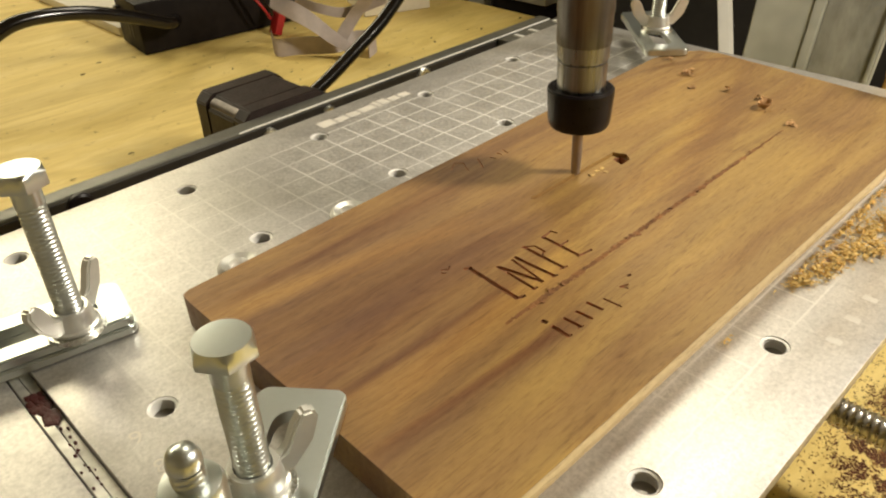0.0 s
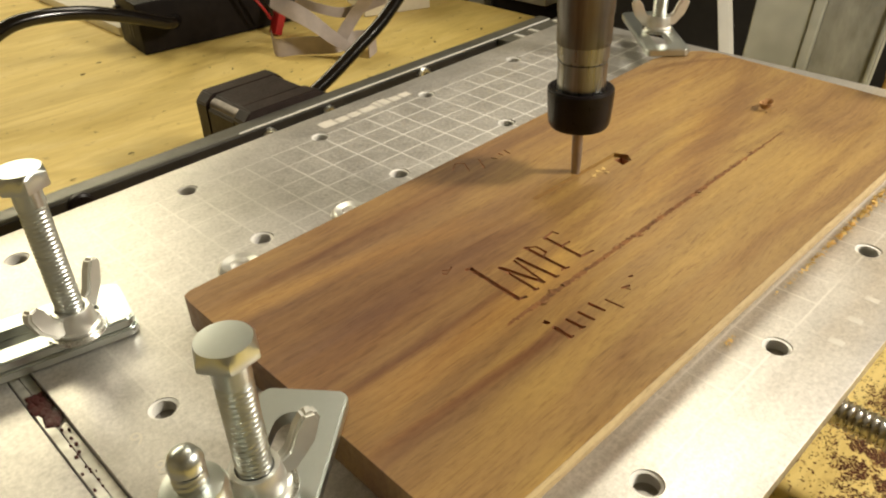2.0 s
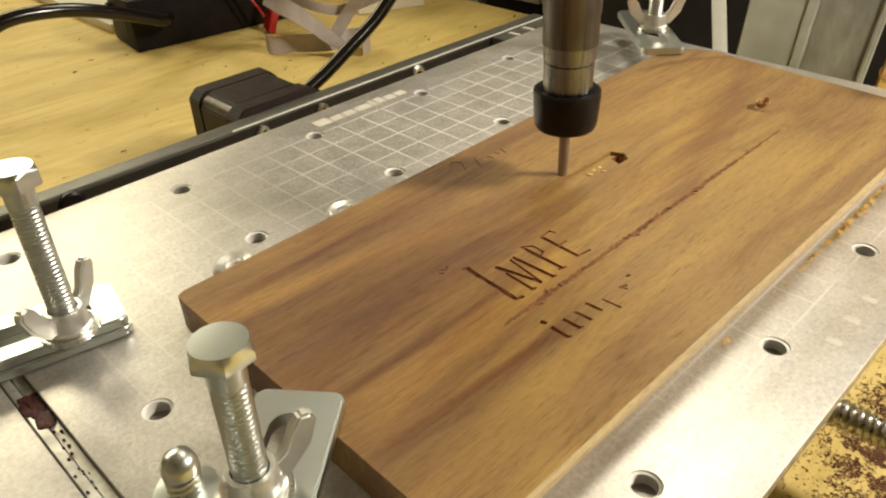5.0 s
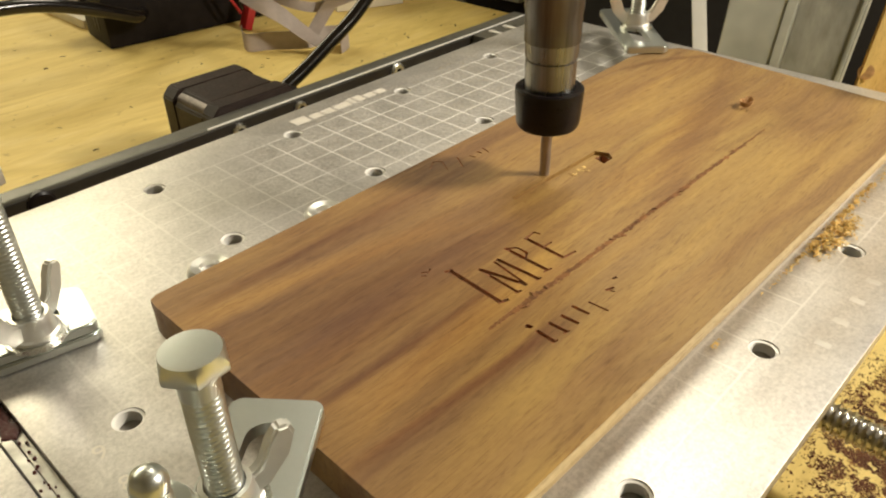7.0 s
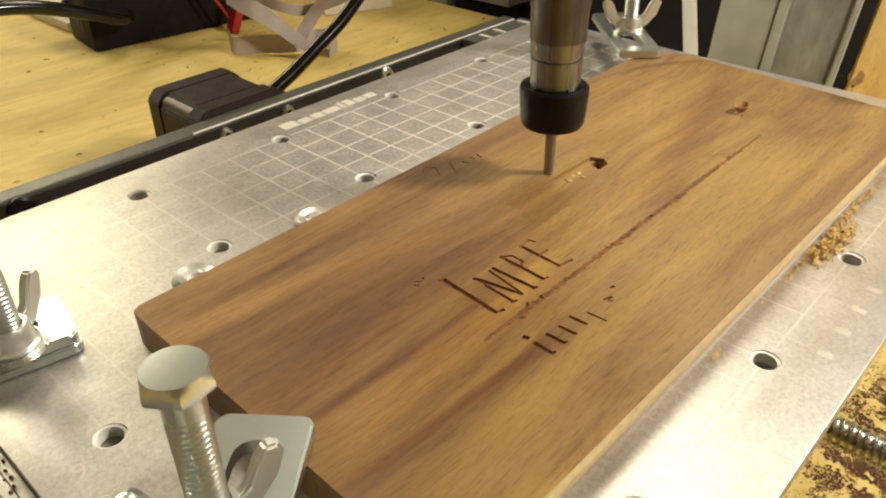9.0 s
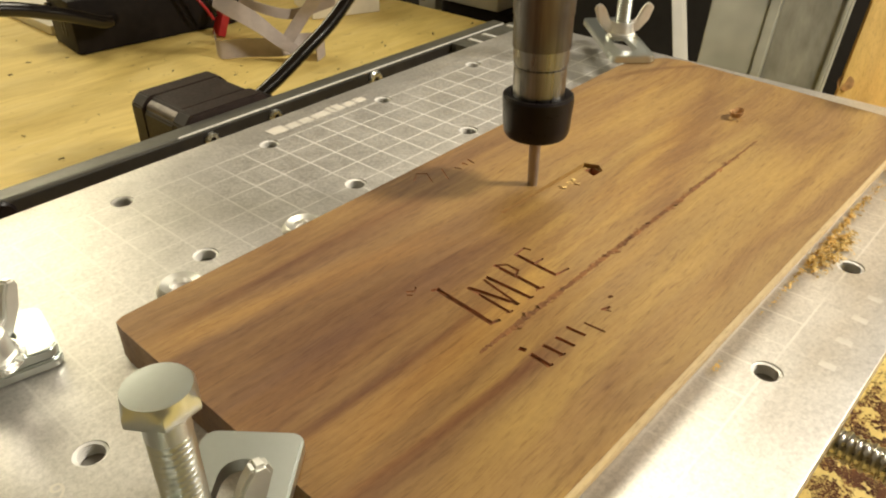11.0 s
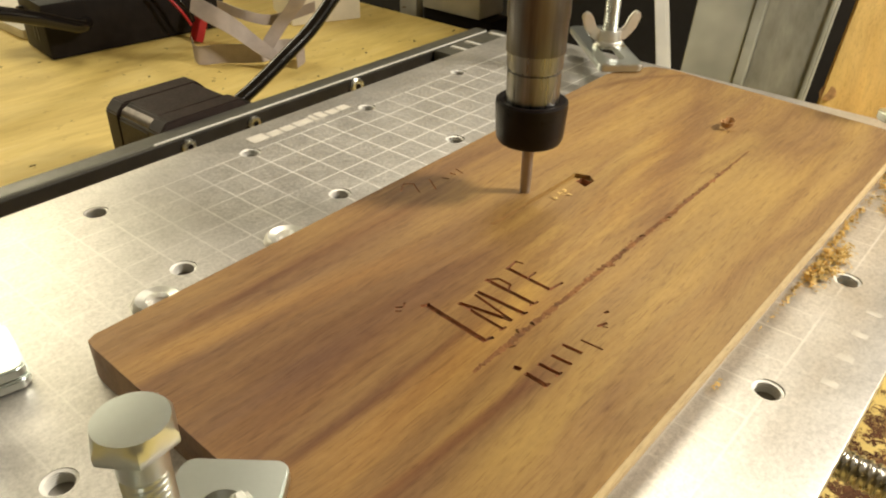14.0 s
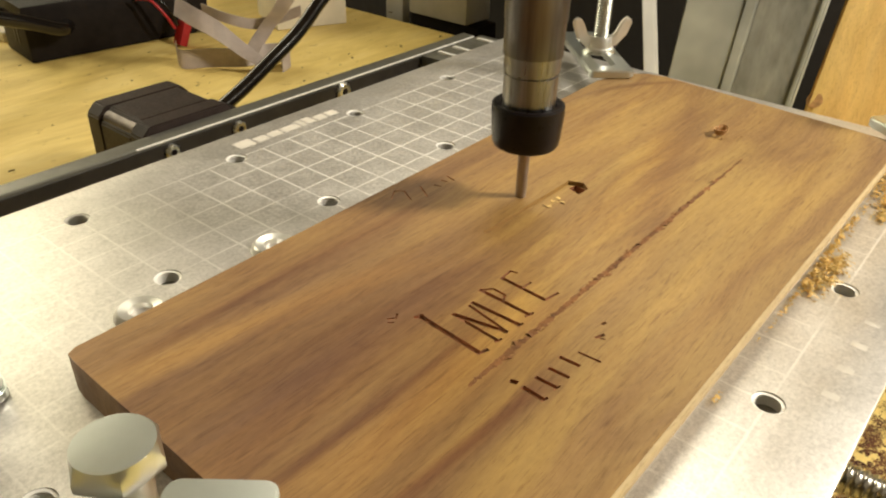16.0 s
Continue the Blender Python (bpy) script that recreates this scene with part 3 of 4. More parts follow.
def wooden_board():
    b = thing("wooden_board", "oiled hardwood board with carved lettering clamped on bed", "board")
    o = [(-0.0828, -0.0630), (-0.0824, -0.0602), (-0.0806, -0.0593), (0.1150, -0.0560), (0.1270, -0.0585), (0.1345, -0.0650),
         (0.1362, -0.0720), (0.1292, -0.1512), (0.1280, -0.1522), (-0.0800, -0.1508), (-0.0850, -0.1475)]
    bm = prism(o, 0.00005, TOP, 0.0)
    for v in bm.verts:                      # the near edge is undercut
        if v.co.y < -0.145 and v.co.z < 0.004:
            v.co.y += 0.0040
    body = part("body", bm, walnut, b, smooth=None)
    section = [(-0.1508, TOP - 0.0001), (-0.1512, TOP - 0.0002), (-0.1516, TOP - 0.0008), (-0.1516, TOP - 0.0022), (-0.1480, 0.0002), (-0.1468, 0.0002)]
    sap = prism(section, -0.0800, 0.1280)
    sap.transform(Matrix(((0, 0, 1, 0), (1, 0, 0, 0), (0, 1, 0, 0), (0, 0, 0, 1))))
    for v in sap.verts:                     # the board widens a little towards its far end
        v.co.y -= (v.co.x + 0.080) / 0.208 * 0.0014
    part("sapwood_edge", sap, sapwood, b, "pale sapwood edge", None)

    def stroke(x0, y0, x1, y1, w, deep):
        a, c = Vector((x0, y0, 0)), Vector((x1, y1, 0))
        way = (c - a).normalized()
        w *= 1.15
        s = Vector((-way.y, way.x, 0))
        q = bmesh.new()
        a, c = a - way * w * 0.3, c + way * w * 0.3
        vs = [q.verts.new(a + s * w / 2 + Vector((0, 0, TOP + 0.0004))), q.verts.new(a - s * w / 2 + Vector((0, 0, TOP + 0.0004))),
              q.verts.new(c - s * w / 2 + Vector((0, 0, TOP + 0.0004))), q.verts.new(c + s * w / 2 + Vector((0, 0, TOP + 0.0004)))]
        lo = [q.verts.new(v.co + (((a + c) / 2 - v.co).normalized() * w * 0.12) * Vector((1, 1, 0)) + Vector((0, 0, -deep - 0.0004))) for v in vs]
        q.faces.new(vs)
        q.faces.new(lo[::-1])
        for k in range(4):
            q.faces.new((vs[k], lo[k], lo[(k + 1) % 4], vs[(k + 1) % 4]))
        bmesh.ops.recalc_face_normals(q, faces=q.faces)
        return to_mesh("cut", q, seared)

    mm = 0.001
    capital = [(-31.7, -100.2, -33.0, -116.0, 1.1), (-32.9, -116.1, -31.2, -116.6, 0.7), (-32.6, -99.9, -31.2, -100.6, 0.8),
               (-26.9, -104.8, -27.8, -116.5, 0.7), (-26.7, -105.2, -24.5, -116.1, 0.9), (-21.2, -105.3, -21.0, -116.6, 0.9),
               (-22.4, -105.4, -24.3, -115.6, 0.6), (-28.4, -116.4, -26.9, -116.6, 0.5), (-21.7, -116.7, -20.2, -116.9, 0.5),
               (-16.5, -103.8, -17.0, -116.2, 0.9), (-18.0, -116.1, -15.9, -116.5, 0.5), (-16.4, -103.9, -14.4, -105.6, 0.55),
               (-14.4, -105.6, -14.6, -108.6, 0.55), (-14.6, -108.6, -16.8, -109.8, 0.5),
               (-9.9, -104.5, -10.6, -115.7, 0.9), (-9.9, -104.5, -6.5, -104.3, 0.55), (-6.5, -104.3, -6.2, -105.8, 0.5),
               (-10.0, -109.9, -7.3, -110.0, 0.5), (-10.6, -115.9, -6.7, -116.5, 0.6)]
    lower = [(-35.4, -125.0, -35.2, -125.8, 1.0), (-35.4, -127.6, -35.7, -131.9, 0.9), (-36.2, -131.9, -34.9, -132.1, 0.5), (-31.7, -127.8, -31.6, -131.9, 0.8),
             (-32.4, -131.9, -30.9, -132.1, 0.4), (-28.1, -128.2, -27.9, -132.0, 0.75), (-24.1, -128.0, -23.9, -131.8, 0.75), (-20.6, -129.8, -20.4, -134.2, 0.45),
             (-14.6, -130.0, -12.8, -130.7, 0.6), (-14.4, -130.2, -13.9, -131.6, 0.35), (-10.0, -128.8, -9.2, -129.0, 0.6)]
    script = [(-36.6, -96.3, -35.3, -97.3, 0.5), (-35.3, -97.3, -34.2, -96.5, 0.4), (-37.4, -97.1, -36.7, -97.8, 0.4), (0.6, -62.8, 4.0, -60.6, 0.3), (4.4, -60.6, 5.9, -62.4, 0.3), (5.9, -62.4, 3.5, -66.6, 0.35), (10.6, -63.8, 7.6, -68.6, 0.4),
              (13.7, -65.7, 14.3, -67.4, 0.4), (17.1, -65.4, 17.4, -67.0, 0.4), (19.9, -65.2, 19.2, -67.9, 0.45)]
    cuts = [stroke(*(v * mm for v in s), 0.0006) for s in capital + lower] + [stroke(*(v * mm for v in s), 0.00025) for s in script]
    pocket = prism([(0.003, -0.0965), (0.0390, -0.0968), (0.0412, -0.0942), (0.0398, -0.0905), (0.003, -0.0898)], TOP - 0.0011, TOP + 0.001)
    deep = prism([(0.0366, -0.0955), (0.0397, -0.0963), (0.0406, -0.0925), (0.0378, -0.0918)], TOP - 0.0035, TOP + 0.001)
    cuts += [to_mesh("cut", pocket, walnut), to_mesh("cut", deep, seared)]
    carve(body, cuts)
    # long ragged groove
    g = bmesh.new()
    rnd = random.Random(3)
    x, row = -0.0415, []
    while x < 0.0860:
        w = (0.00046 + 0.00044 * rnd.random() ** 2) * min(1, 0.55 + (x + 0.0415) * 40) * min(1, 0.35 + (0.086 - x) * 14)
        j = rnd.gauss(0, 0.00010)
        row.append((x, -0.1201 + j - w, -0.1201 + j + w))
        x += 0.0005
    top = [(g.verts.new((a, p, TOP + 0.00004)), g.verts.new((a, (p + q) / 2, TOP + 0.00004 + 0.00012 * rnd.random())), g.verts.new((a, q, TOP + 0.00004))) for a, p, q in row]
    for p, q in zip(top, top[1:]):
        g.faces.new((p[0], q[0], q[1], p[1]))
        g.faces.new((p[1], q[1], q[2], p[2]))
    part("ragged_groove", g, groove_wood, b, "long rough line full of dark fibres", smooth=None)
    return rides(b)


wooden_board()


BLOWN = []        # heaps that a gust carries along the bed: thing, rest pose, rows of (seconds, x, y, z)


def shavings():
    # wide heap on the plate, blown towards the far end just before two seconds
    for k, spots in enumerate(([(0.026, -0.1545, 0.0022, 0.0012, 0.5), (0.033, -0.1560, 0.0026, 0.0014, 0.5)],
                               [(0.041, -0.1568, 0.0034, 0.0016, 0.6), (0.047, -0.1575, 0.0026, 0.0020, 0.4)],
                               [(0.055, -0.1580, 0.0038, 0.0022, 0.6), (0.051, -0.1620, 0.0028, 0.0012, 0.4)],
                               [(0.064, -0.1590, 0.0036, 0.0026, 0.7), (0.072, -0.1600, 0.0040, 0.0026, 0.3)])):
        a = flakes("wood_shavings", "fine golden wood shavings strewn over the plate", chip_light, 2100, spots, 0.00036, 31 + k, 0.0003, 1.2, 420.0, 0.0012)
        gone = (0.094 - spots[0][0] + 0.008 * k, -0.004 + 0.003 * k)
        BLOWN.append((a, a.matrix_basis.copy(), [(0.0, 0, 0, 0), (1.8, 0, 0, 0), (1.9, gone[0] * 0.4, gone[1] * 0.4, 0.006), (2.0, *gone, 0), (CLIP, *gone, 0)]))
    # thin line that stays in the angle between board and plate
    rides(flakes("wood_shavings", "thin line of golden shavings along the board edge", chip_light, 2000,
                 [(0.060, -0.1523, 0.012, 0.0004, 0.5), (0.078, -0.1524, 0.010, 0.0005, 0.4), (-0.006, -0.1522, 0.0008, 0.0003, 0.02), (0.036, -0.1522, 0.008, 0.0003, 0.08)], 0.00034, 11, 0.0003, 1.2, 500.0, 0.0008))
    # small heap that gathers against the board later on
    for k, (x, y, sx, sy) in enumerate(((0.0455, -0.1545, 0.0026, 0.0012), (0.0530, -0.1550, 0.0028, 0.0015), (0.0600, -0.1550, 0.0024, 0.0013))):
        a = flakes("wood_shavings", "small heap of golden shavings against the board", chip_light, 1000, [(x, y, sx, sy, 1.0)], 0.00034, 41 + k, 0.0003, 1.2, 420.0, 0.0014)
        off = 0.066 + 0.004 * k
        BLOWN.append((a, a.matrix_basis.copy(), [(0.0, off, -0.006, 0), (4.3, off, -0.006, 0), (5.2 + 0.3 * k, off * 0.4, -0.002, 0.001), (6.1, 0, 0, 0), (CLIP, 0, 0, 0)]))
    rides(flakes("wood_shavings", "small brown shavings lying on the wooden board", groove_wood, 90,
                 [(0.099, -0.1105, 0.0028, 0.0022, 0.05), (0.025, -0.1201, 0.035, 0.0005, 0.72)], 0.0006, 12, TOP, 0.25))
    # crumbs on the far end of the board, swept off by the same gust
    for k, (x, y, r, n) in enumerate(((0.1090, -0.0740, 0.0012, 26), (0.1180, -0.0620, 0.0006, 8), (0.0990, -0.0820, 0.0008, 9), (0.1035, -0.0925, 0.0007, 8), (0.0905, -0.1205, 0.0010, 12), (0.1030, -0.1045, 0.0012, 22))):
        a = flakes("wood_shavings", "loose brown crumbs on the end of the board", curl_wood, n, [(x, y, r, r * 0.8, 1.0)], 0.0009, 51 + k, TOP, 0.9, 0.0, 0.0012)
        gone = (0.1435 - x + 0.002 * (k % 3), 0.004 * (k % 2))
        BLOWN.append((a, a.matrix_basis.copy(), [(0.0, 0, 0, 0), (1.8, 0, 0, 0), (1.9, gone[0] * 0.5, gone[1] * 0.5, 0.004), (2.0, *gone, 0.0003 - TOP), (CLIP, *gone, 0.0003 - TOP)]))
    rides(flakes("wood_shavings", "pale curled shavings inside the fresh pocket", chip_light, 16,
                 [(0.0285, -0.0938, 0.0018, 0.0007, 0.7)], 0.0006, 13, TOP - 0.001))


shavings()


def wood_curl():
    t = thing("wood_curl", "small brown wood curl lying on the board", "shaving", (0.0975, -0.1085, TOP))
    pts, wid = [], []
    for k in range(11):
        a = k * 0.72
        r = 0.0027 - 0.00010 * k
        pts.append((r * math.cos(a), r * math.sin(a) * 0.8, 0.0010 + 0.00012 * k))
        wid.append((0.0003 * math.cos(a), 0.0003 * math.sin(a), 0.0008))
    part("curl", strip(pts, wid, 0.00016, 4, 1), curl_wood, t)
    return rides(t)


wood_curl()


# ---- clamps ----
def hex_bolt(name, at, height, head_r=0.0052, head_h=0.0038, turn=12, ease=0.0):
    b = thing(name, "zinc-plated hex bolt standing through a clamp", "bolt", at, turn, "clamp bolts")
    part("shank", join(thread(0.00298, height - head_h - 0.004, 0.001, 20, 0.10), lathe([(0.0029, height - head_h - 0.0042), (0.0029, height - head_h)], 24)), steel, b, smooth=50)
    flat = head_r * math.cos(math.pi / 6)
    h, rings = bmesh.new(), []
    for rise, blend in ((0.0, 0.15), (head_h * 0.12, 0.0), (head_h * (0.80 - ease), 0.0), (head_h * (0.93 - ease * 0.4), 0.6), (head_h, 1.0), (head_h * 1.012, 2.0), (head_h * 1.018, 3.0)):
        ring = []
        for k in range(36):
            a = 2 * math.pi * k / 36
            r = flat / math.cos((a % (math.pi / 3)) - math.pi / 6)
            r = flat * {2.0: 0.7, 3.0: 0.3}[blend] if blend > 1 else r + (min(r, flat * 0.95) - r) * blend
            ring.append(h.verts.new((r * math.cos(a), r * math.sin(a), height - head_h + rise)))
        rings.append(ring)
    for lo, up in zip(rings, rings[1:]):
        for k in range(36):
            h.faces.new((lo[k], lo[(k + 1) % 36], up[(k + 1) % 36], up[k]))
    h.faces.new(rings[0][::-1])
    h.faces.new(rings[-1])
    part("hex_head", h, steel, b, smooth=30)
    part("washer", join(lathe([(0.0032, 0.0), (0.0062, 0.0), (0.0062, 0.0011), (0.0032, 0.0011)], 32, close=False), bmesh.new()), bright_steel, b)
    return rides(b)


def wing_nut(at, turn, spread=1.0):
    n = thing("wing_nut", "shiny cast wing nut tightened on a clamp", "wing nut", at, turn, "clamp wing nuts")
    part("hub", lathe([(0.0031, 0.0), (0.0052, 0.0), (0.0052, 0.0007), (0.0046, 0.0010), (0.0045, 0.0024), (0.0041, 0.0046), (0.0039, 0.0050), (0.0031, 0.0050)], 28, close=False), insert_steel, n)
    for s in (-1, 1):
        o = [(0.0038, 0.0008), (0.0075, 0.0015), (0.0118, 0.0062), (0.0136, 0.0112), (0.0128, 0.0134), (0.0104, 0.0136), (0.0084, 0.0112), (0.0062, 0.0064), (0.0036, 0.0052)]
        w = prism([(0.0002 + x * 0.82, z * 0.86) for x, z in o], -0.0012, 0.0012, 0.0005)
        w.transform(Matrix.Rotation(0 if s > 0 else math.pi, 4, "Z") @ Matrix.Rotation(radians(90), 4, "X"))
        part("wing", w, insert_steel, n, smooth=50)
    return rides(n)


def clamp_bar(at, turn, length, width, thick):
    """A slotted steel strap; x runs along it, its tip at the origin end."""
    c = thing("clamp_strap", "slotted zinc-plated steel clamp strap holding the board", "clamp", at, turn, "clamp straps")
    w, gap, r = width / 2, 0.0034, 0.0024

    def arc(cx, cy, rad, a0, a1, n=6):
        return [(cx + rad * math.cos(radians(a0 + (a1 - a0) * k / n)), cy + rad * math.sin(radians(a0 + (a1 - a0) * k / n))) for k in range(n + 1)]

    outline = arc(r, -w + r, r, 180, 270) + arc(length - r, -w + r, r, 270, 360) + arc(length - r, w - r, r, 0, 90) + arc(r, w - r, r, 90, 180)
    strap = part("strap", prism(outline, 0, thick, 0.0004), steel, None, smooth=30)
    slot = arc(0.006 + gap, 0, gap, 90, 270, 12) + arc(length - 0.006 - gap, 0, gap, 270, 450, 12)
    carve(strap, [to_mesh("cut", prism(slot, -0.001, thick + 0.001), steel)])
    strap.data.set_sharp_from_angle(angle=radians(30))
    strap.parent = c
    return rides(c)


# clamp at the plate's left end: two straps stacked
clamp_bar((-0.0900, -0.0459, 0.0003), 169, 0.062, 0.0172, 0.0023)
clamp_bar((-0.0903, -0.0457, 0.0027), 169, 0.062, 0.0170, 0.0024)
hex_bolt("hex_bolt", (-0.1030, -0.0496, 0.0052), 0.0395, turn=20)
wing_nut((-0.1030, -0.0496, 0.0064), 30)
# clamp over the board's near left corner
clamp_bar((-0.0830, -0.1073, 0.0088), 219, 0.052, 0.0166, 0.0026)
hex_bolt("hex_bolt", (-0.1021, -0.1214, 0.0115), 0.0313, 0.0050, 0.0029, turn=5, ease=0.35)
wing_nut((-0.1021, -0.1214, 0.0126), -13)
# clamp behind the board's far corner
clamp_bar((0.1200, -0.0592, 0.0088), 45, 0.050, 0.0165, 0.0026)
hex_bolt("hex_bolt", (0.1372, -0.0435, 0.0115), 0.045, turn=0)
wing_nut((0.1372, -0.0435, 0.0126), -42)


# clamp tip at the far near-side corner, its bolt beyond the board
clamp_bar((0.1318, -0.1462, 0.0088), -38, 0.045, 0.0170, 0.0030)
hex_bolt("hex_bolt", (0.1503, -0.1607, 0.0119), 0.034, turn=10)
wing_nut((0.1503, -0.1607, 0.0130), 40)


def stud(at, height):
    s = thing("threaded_stud", "short zinc-plated stud with a thick sleeve and rounded end", "stud", at)
    part("shank", thread(0.0024, height - 0.003, 0.001, 20, 0.1), steel, s, smooth=50)
    part("sleeve", lathe([(0.0026, 0.0), (0.0045, 0.0), (0.0045, height - 0.0072), (0.0041, height - 0.0064), (0.0026, height - 0.0062)], 32), steel, s)
    part("end", lathe([(0.0024, height - 0.003), (0.0024, height - 0.0018), (0.0019, height - 0.0006), (0.0008, height)], 24), steel, s, smooth=60)
    return rides(s)


stud((-0.1142, -0.1292, 0.0001), 0.0365)


def clamp_riser(at):
    r = thing("clamp_riser", "small steel spacer block under a clamp strap", "spacer", at)
    part("block", box((-0.006, -0.006, 0), (0.006, 0.006, 0.0087), 0.0006), steel, r)
    return rides(r)


clamp_riser((-0.1125, -0.1420, 0.0001))


# ---- spindle ----
SPY = -0.0905


def spindle():
    s = thing("spindle", "steel router spindle with black collet nut and bit", "spindle", (0.022, SPY, TOP))
    bit = lathe([(0.0007, -0.0008), (0.0013, 0.0), (0.0014, 0.004), (0.0015, 0.0150)], 18)
    part("cutting_bit", bit, carbide, s, "thin grey milling bit")
    nut = lathe([(0.0030, 0.0141), (0.0066, 0.0142), (0.0077, 0.0146), (0.0082, 0.0155), (0.0084, 0.0175), (0.0088, 0.0236), (0.0087, 0.0248), (0.0080, 0.0252), (0.0066, 0.0250), (0.0066, 0.0238)], 48)
    part("collet_nut", nut, black_oxide, s, "black collet nut")
    shaft = lathe([(0.00635, 0.0236), (0.0064, 0.0323), (0.0060, 0.0325), (0.0060, 0.0330), (0.0066, 0.0332), (0.0067, 0.0370)], 48)
    part("shaft", shaft, spindle_bright, s, "turned steel shaft with a thin groove")
    bearing = lathe([(0.0062, 0.0368), (0.00695, 0.0370), (0.0070, 0.0445), (0.0072, 0.0448), (0.0073, 0.090)], 48)
    part("bearing_housing", bearing, spindle_steel, s, "darker brownish steel bearing housing")
    body = lathe([(0.012, 0.088), (0.026, 0.088), (0.026, 0.20)], 48)
    part("motor_body", body, black_oxide, s, "black spindle motor body")
    return s


SPINDLE = spindle()


# ---- electronics on the bench ----
def power_supply():
    p = thing("power_supply", "black plastic power supply box standing on the bench", "power supply", (0.0756, 0.3055, TABLE), -7)
    part("case", box((0, 0, 0.0003), (0.122, 0.045, 0.035), 0.002), black_plastic, p)
    for y in (0.014, 0.020):
        part("vent_slot", box((-0.0004, y, 0.010), (0.0006, y + 0.0024, 0.026)), black_oxide, p, smooth=None)
    n = lathe([(0.004, 0), (0.004, 0.003)], 20)
    n.transform(Matrix.Translation((0.0, 0.036, 0.024)) @ Matrix.Rotation(radians(-90), 4, "Y"))
    part("cable_gland", n, black_oxide, p)


power_supply()


def cable(name, label, pts, r, mat, category="cable"):
    t = thing(name, label, category)
    part("sheath", tube(pts, r), mat, t, smooth=60)
    return t


cable("power_cable", "thick glossy black mains cable arching over the bench",
      [(-0.13, 0.285, TABLE + 0.005), (-0.06, 0.285, -0.040), (-0.020, 0.285, -0.0205), (0.001, 0.285, -0.0143), (0.0326, 0.285, -0.0170), (0.0628, 0.285, -0.0262), (0.088, 0.287, -0.0365), (0.098, 0.296, -0.038)], 0.0042, black_rubber)
cable("motor_cable", "black braided cable sleeve rising from the stepper motor",
      [(0.060, 0.104, -0.038), (0.0717, 0.104, -0.0324), (0.0843, 0.104, -0.0268), (0.1006, 0.104, -0.0182), (0.1175, 0.104, -0.0090), (0.1316, 0.104, 0.0017), (0.150, 0.104, 0.018), (0.165, 0.106, 0.050)], 0.0033, black_rubber)
cable("red_wire", "thin red supply wire running into a red plug",
      [(0.142, 0.2890, -0.0285), (0.147, 0.281, -0.0285), (0.153, 0.2755, -0.038), (0.1585, 0.2750, -0.048)], 0.0010, red_plastic, "wire")
cable("black_wire", "thin black supply wire running into a red plug",
      [(0.146, 0.2890, -0.0275), (0.151, 0.281, -0.0275), (0.157, 0.2760, -0.036), (0.161, 0.2750, -0.046)], 0.0010, black_rubber, "wire")


def red_plug():
    p = thing("red_plug", "red plastic power plug lying on the bench", "plug", (0.1597, 0.2745, TABLE))
    bm = box((-0.003, -0.004, 0.0008), (0.003, 0.004, 0.027), 0.0009)
    bm.transform(Matrix.Rotation(radians(24), 4, "Y"))
    part("housing", bm, red_plastic, p)


red_plug()


def ribbon_cable():
    r = thing("ribbon_cable", "folded flat grey ribbon cable loops above bench", "ribbon cable")
    w = 0.0060
    a = [(0.126, 0.219, -0.017), (0.1307, 0.2132, -0.022), (0.1465, 0.2098, -0.034), (0.1565, 0.2007, -0.046), (0.1626, 0.1853, -0.054)]
    part("strand", strip(a, [(w * 0.45, w * 0.3, w * 0.8)] * 3 + [(w * 0.6, w * 0.3, w * 0.5), (w * 0.7, w * 0.3, 0)], 0.0004), ribbon_grey, r)
    b = [(0.1345, 0.238, -0.049), (0.1336, 0.2324, -0.0535), (0.1459, 0.2229, -0.0533), (0.1602, 0.2062, -0.0525), (0.1760, 0.2020, -0.0525), (0.1832, 0.1945, -0.0525), (0.1800, 0.1860, -0.0525), (0.1700, 0.1815, -0.0530)]
    part("strand", strip(b, [(0, 0, w)] * len(b), 0.0004), ribbon_grey, r)
    c = [(0.1613, 0.2010, -0.050), (0.1737, 0.1989, -0.036), (0.1791, 0.1884, -0.022), (0.184, 0.180, -0.006)]
    part("strand", strip(c, [(w * 0.7, -w * 0.5, 0)] * 4, 0.0004), ribbon_grey, r)
    d = [(0.1524, 0.2322, -0.026), (0.1583, 0.2155, -0.030), (0.1703, 0.2067, -0.034), (0.1819, 0.1991, -0.032), (0.1918, 0.1861, -0.026)]
    part("strand", strip(d, [(0, 0, w * 0.55)] * 5, 0.0004), ribbon_grey, r)


ribbon_cable()


def flat_box(name, label, at, turn, size, mat, category):
    t = thing(name, label, category, at, turn)
    part("shell", box((0, 0, 0.0002), size, 0.0012), mat, t)
    return t


flat_box("white_box", "small white cardboard box at the bench edge", (0.2286, 0.2561, TABLE), -23, (0.053, 0.05, 0.028), white_card, "box")
flat_box("white_tray", "shallow white card tray lying behind the power supply", (0.084, 0.362, TABLE), 0, (0.13, 0.17, 0.007), white_card, "tray")


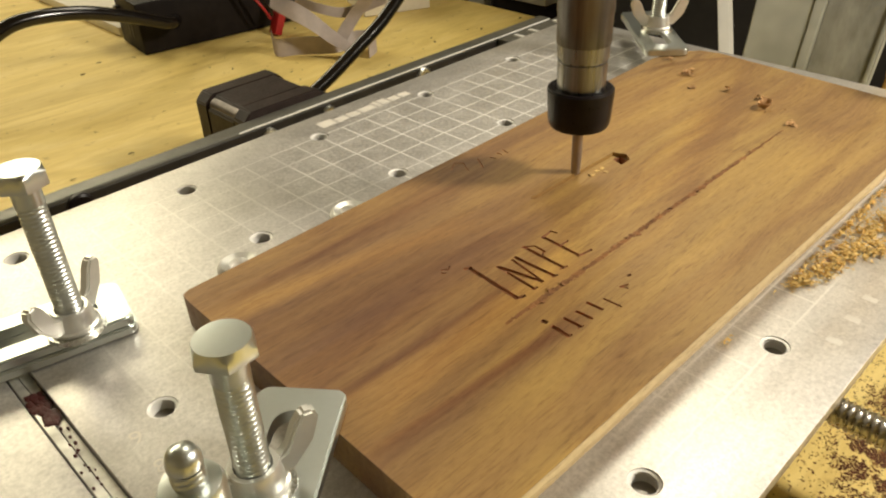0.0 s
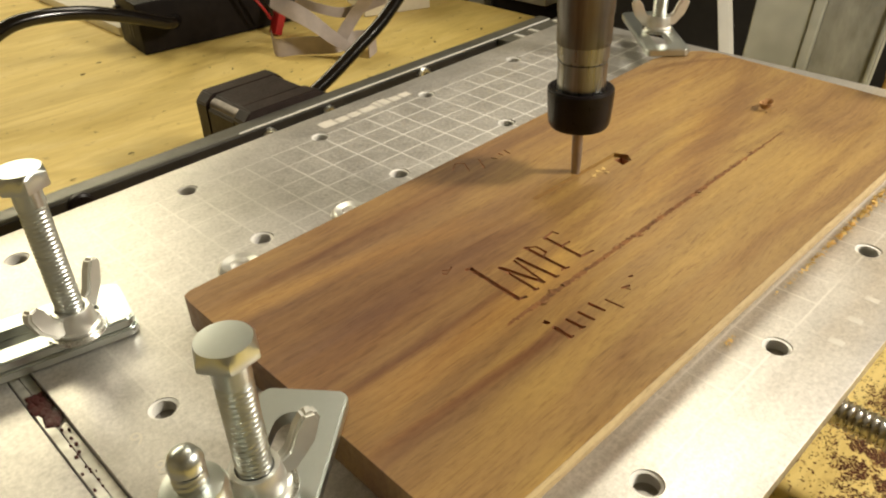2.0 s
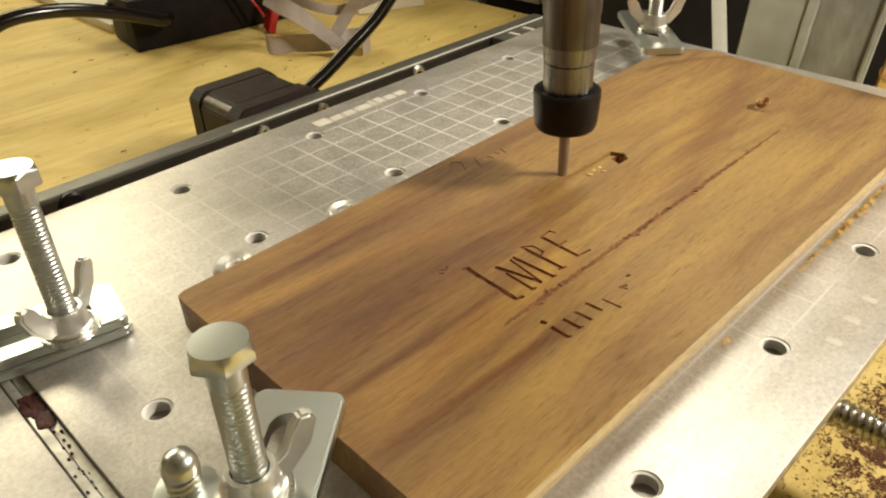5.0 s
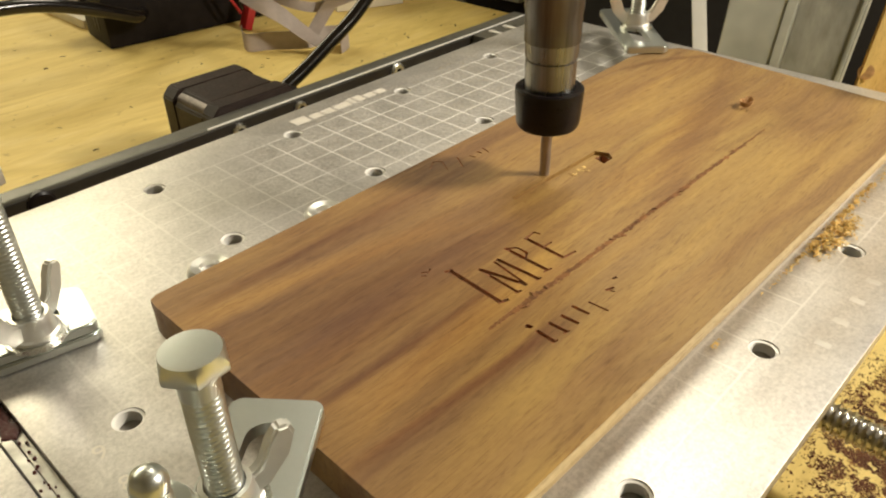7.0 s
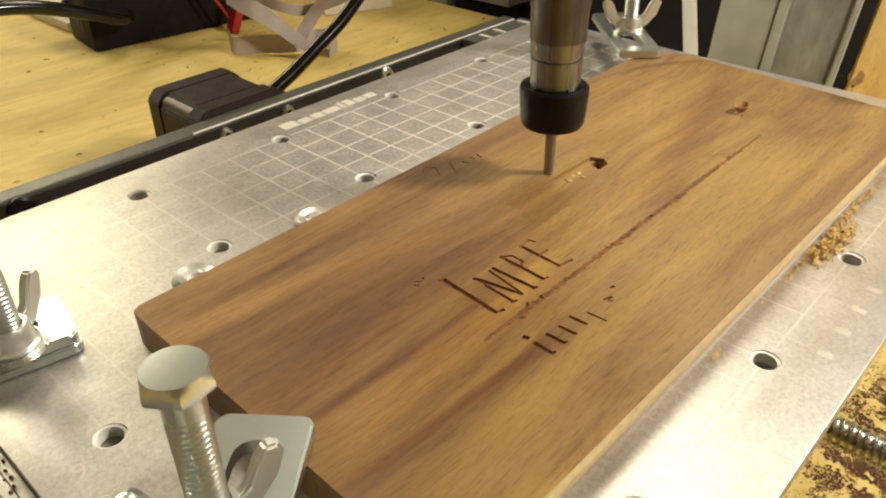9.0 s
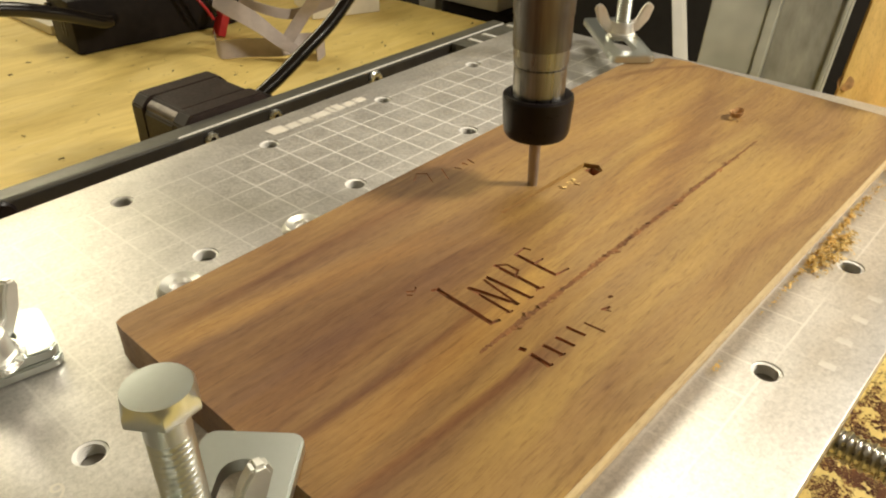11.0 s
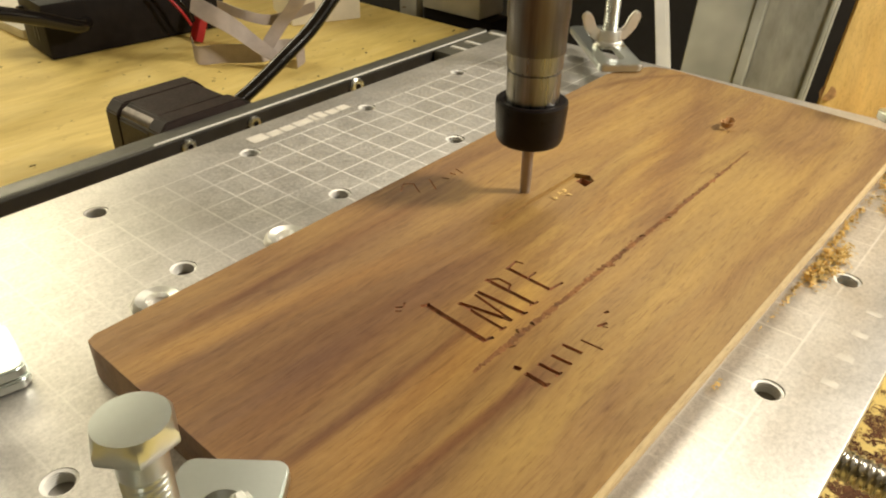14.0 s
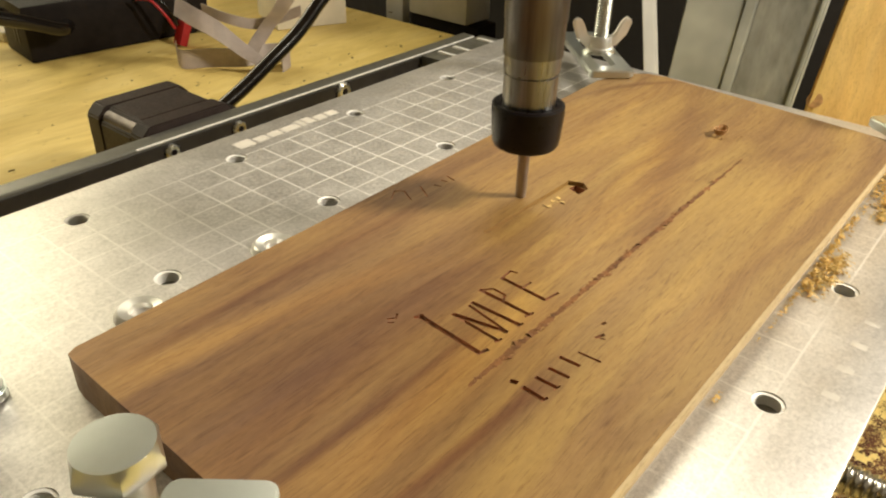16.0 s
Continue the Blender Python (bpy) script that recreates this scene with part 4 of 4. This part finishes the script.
# ---- behind the machine ----
def leaning(name, left, right, top, thick, mat, parent, bevel=0.0008):
    """A slab on the bench that leans back; left and right are (x, y) at the bench and the run of x and y per metre of height."""
    (ax, ay, adx, ady), (bx, by, bdx, bdy) = left, right
    bm = bmesh.new()
    ends = []
    for h in (0.0, top):
        for d in (0.0, thick):
            ends.append([bm.verts.new((ax + adx * h + d, ay + ady * h, TABLE + h)), bm.verts.new((bx + bdx * h + d, by + bdy * h, TABLE + h))])
    q = [ends[0][0], ends[0][1], ends[1][1], ends[1][0]], [ends[2][0], ends[2][1], ends[3][1], ends[3][0]]
    bm.faces.new(q[0])
    bm.faces.new(q[1])
    for k in range(4):
        bm.faces.new((q[0][k], q[0][(k + 1) % 4], q[1][(k + 1) % 4], q[1][k]))
    bmesh.ops.recalc_face_normals(bm, faces=bm.faces)
    bmesh.ops.bevel(bm, geom=bm.edges[:], offset=bevel, segments=2, affect="EDGES")
    return part(name, bm, mat, parent)


def backdrop_things():
    p = thing("metal_post", "light grey painted metal post behind the machine", "post")
    leaning("post", (0.2510, -0.0218, 0.172, 0.29), (0.2526, -0.0290, 0.19, 0.31), 0.35, 0.004, grey_paint, p)
    s = thing("metal_channel", "dull galvanised metal channel leaning behind the machine", "sheet metal")
    leaning("web", (0.2531, -0.0275, 0.284, 0.05), (0.2612, -0.0535, 0.294, 0.02), 0.35, 0.002, galvanised, s)
    leaning("rib", (0.2600, -0.0530, 0.294, 0.02), (0.2622, -0.0580, 0.296, 0.01), 0.35, 0.004, galvanised, s)
    leaning("back_web", (0.2630, -0.0575, 0.296, 0.01), (0.2724, -0.0858, 0.30, -0.01), 0.35, 0.002, old_zinc, s)
    leaning("flange", (0.2702, -0.0838, 0.30, -0.01), (0.2709, -0.0866, 0.30, -0.01), 0.35, 0.006, galvanised, s)
    w = thing("pine_stud", "golden pine stud standing behind the machine", "stud")
    leaning("stud", (0.2752, -0.0924, 0.294, -0.02), (0.300, -0.150, 0.294, -0.02), 0.35, 0.02, stud_wood, w, 0.0015)
    k = lathe([(0.0, 0.0), (0.003, 0.0002), (0.004, 0.0)], 20, close=False)
    k.transform(Matrix.Translation((0.2835, -0.0960, TABLE + 0.024)) @ Matrix.Rotation(radians(-66), 4, "Y"))
    part("knot", k, curl_wood, w, "brown knot")
    d = thing("dark_panel", "dark hardboard panel behind the workbench", "panel", (0.46, 0.0, -0.95))
    part("panel", box((0, -0.6, 0), (0.01, 0.48, 1.5), 0.001), dark_wall, d)
    b = thing("grey_case", "grey metal case standing behind the bench edge", "case", (0.325, 0.182, -0.95))
    part("shell", box((0, -0.022, 0.893), (0.03, 0.034, 1.10), 0.002), grey_paint, b)
    part("plinth", box((0.004, -0.03, 0), (0.028, 0.036, 0.8925), 0.002), black_plastic, b)
    q = thing("metal_post", "light grey painted metal post behind the machine", "post", (0.330, 0.232, -0.95))
    part("post", box((-0.004, -0.009, 0), (0.004, 0.009, 1.3), 0.001), grey_paint, q)


backdrop_things()


# ---- what moves ----
def motions():
    # the bed creeps towards the viewer at an even pace
    shift = [(t, -0.79 - 0.235 * t) for t in (0.0, 4.0, 8.0, 12.0, CLIP)]
    for ob, rest in BED:
        walk(ob, [(t, Matrix.Translation((0, y * 0.001, 0)) @ rest) for t, y in shift])
    for ob, rest, rows in BLOWN:
        walk(ob, [(t, Matrix.Translation((x, y + (-0.79 - 0.235 * t) * 0.001, z)) @ rest) for t, x, y, z in rows])
    # the spindle sweeps to and fro along x about five times a second
    seen = {0.0: 22.7, 0.1: 21.0, 0.2: 26.4, 0.3: 18.2, 0.4: 28.2, 0.5: 17.4, 0.6: 27.6, 0.7: 18.8, 0.8: 25.4, 0.9: 22.2, 1.0: 21.5, 1.1:
            25.6, 1.2: 18.6, 1.3: 28.0, 1.4: 17.4, 1.5: 28.4, 2.0: 22.7, 2.5: 17.9, 3.0: 26.7, 3.5: 23.4, 4.0: 18.1, 6.5: 25.7, 7.0: 19.0,
            7.5: 26.8, 8.0: 17.8, 8.5: 24.7, 9.0: 24.0, 11.5: 19.6, 12.0: 19.4, 12.5: 20.9, 13.0: 21.6, 13.5: 23.4, 14.0: 22.0, 14.5: 19.6,
            15.0: 19.7, 15.5: 23.8, 16.0: 23.9}
    rows = []
    for k in range(161):
        t = round(k * 0.1, 1)
        x = seen.get(t, 22.8 + (4.4 if k % 2 else -4.6) * (0.8 + 0.2 * math.sin(k * 1.7)))
        rows.append((t, pose(x * 0.001, SPY, TOP)))
    walk(SPINDLE, rows)


motions()
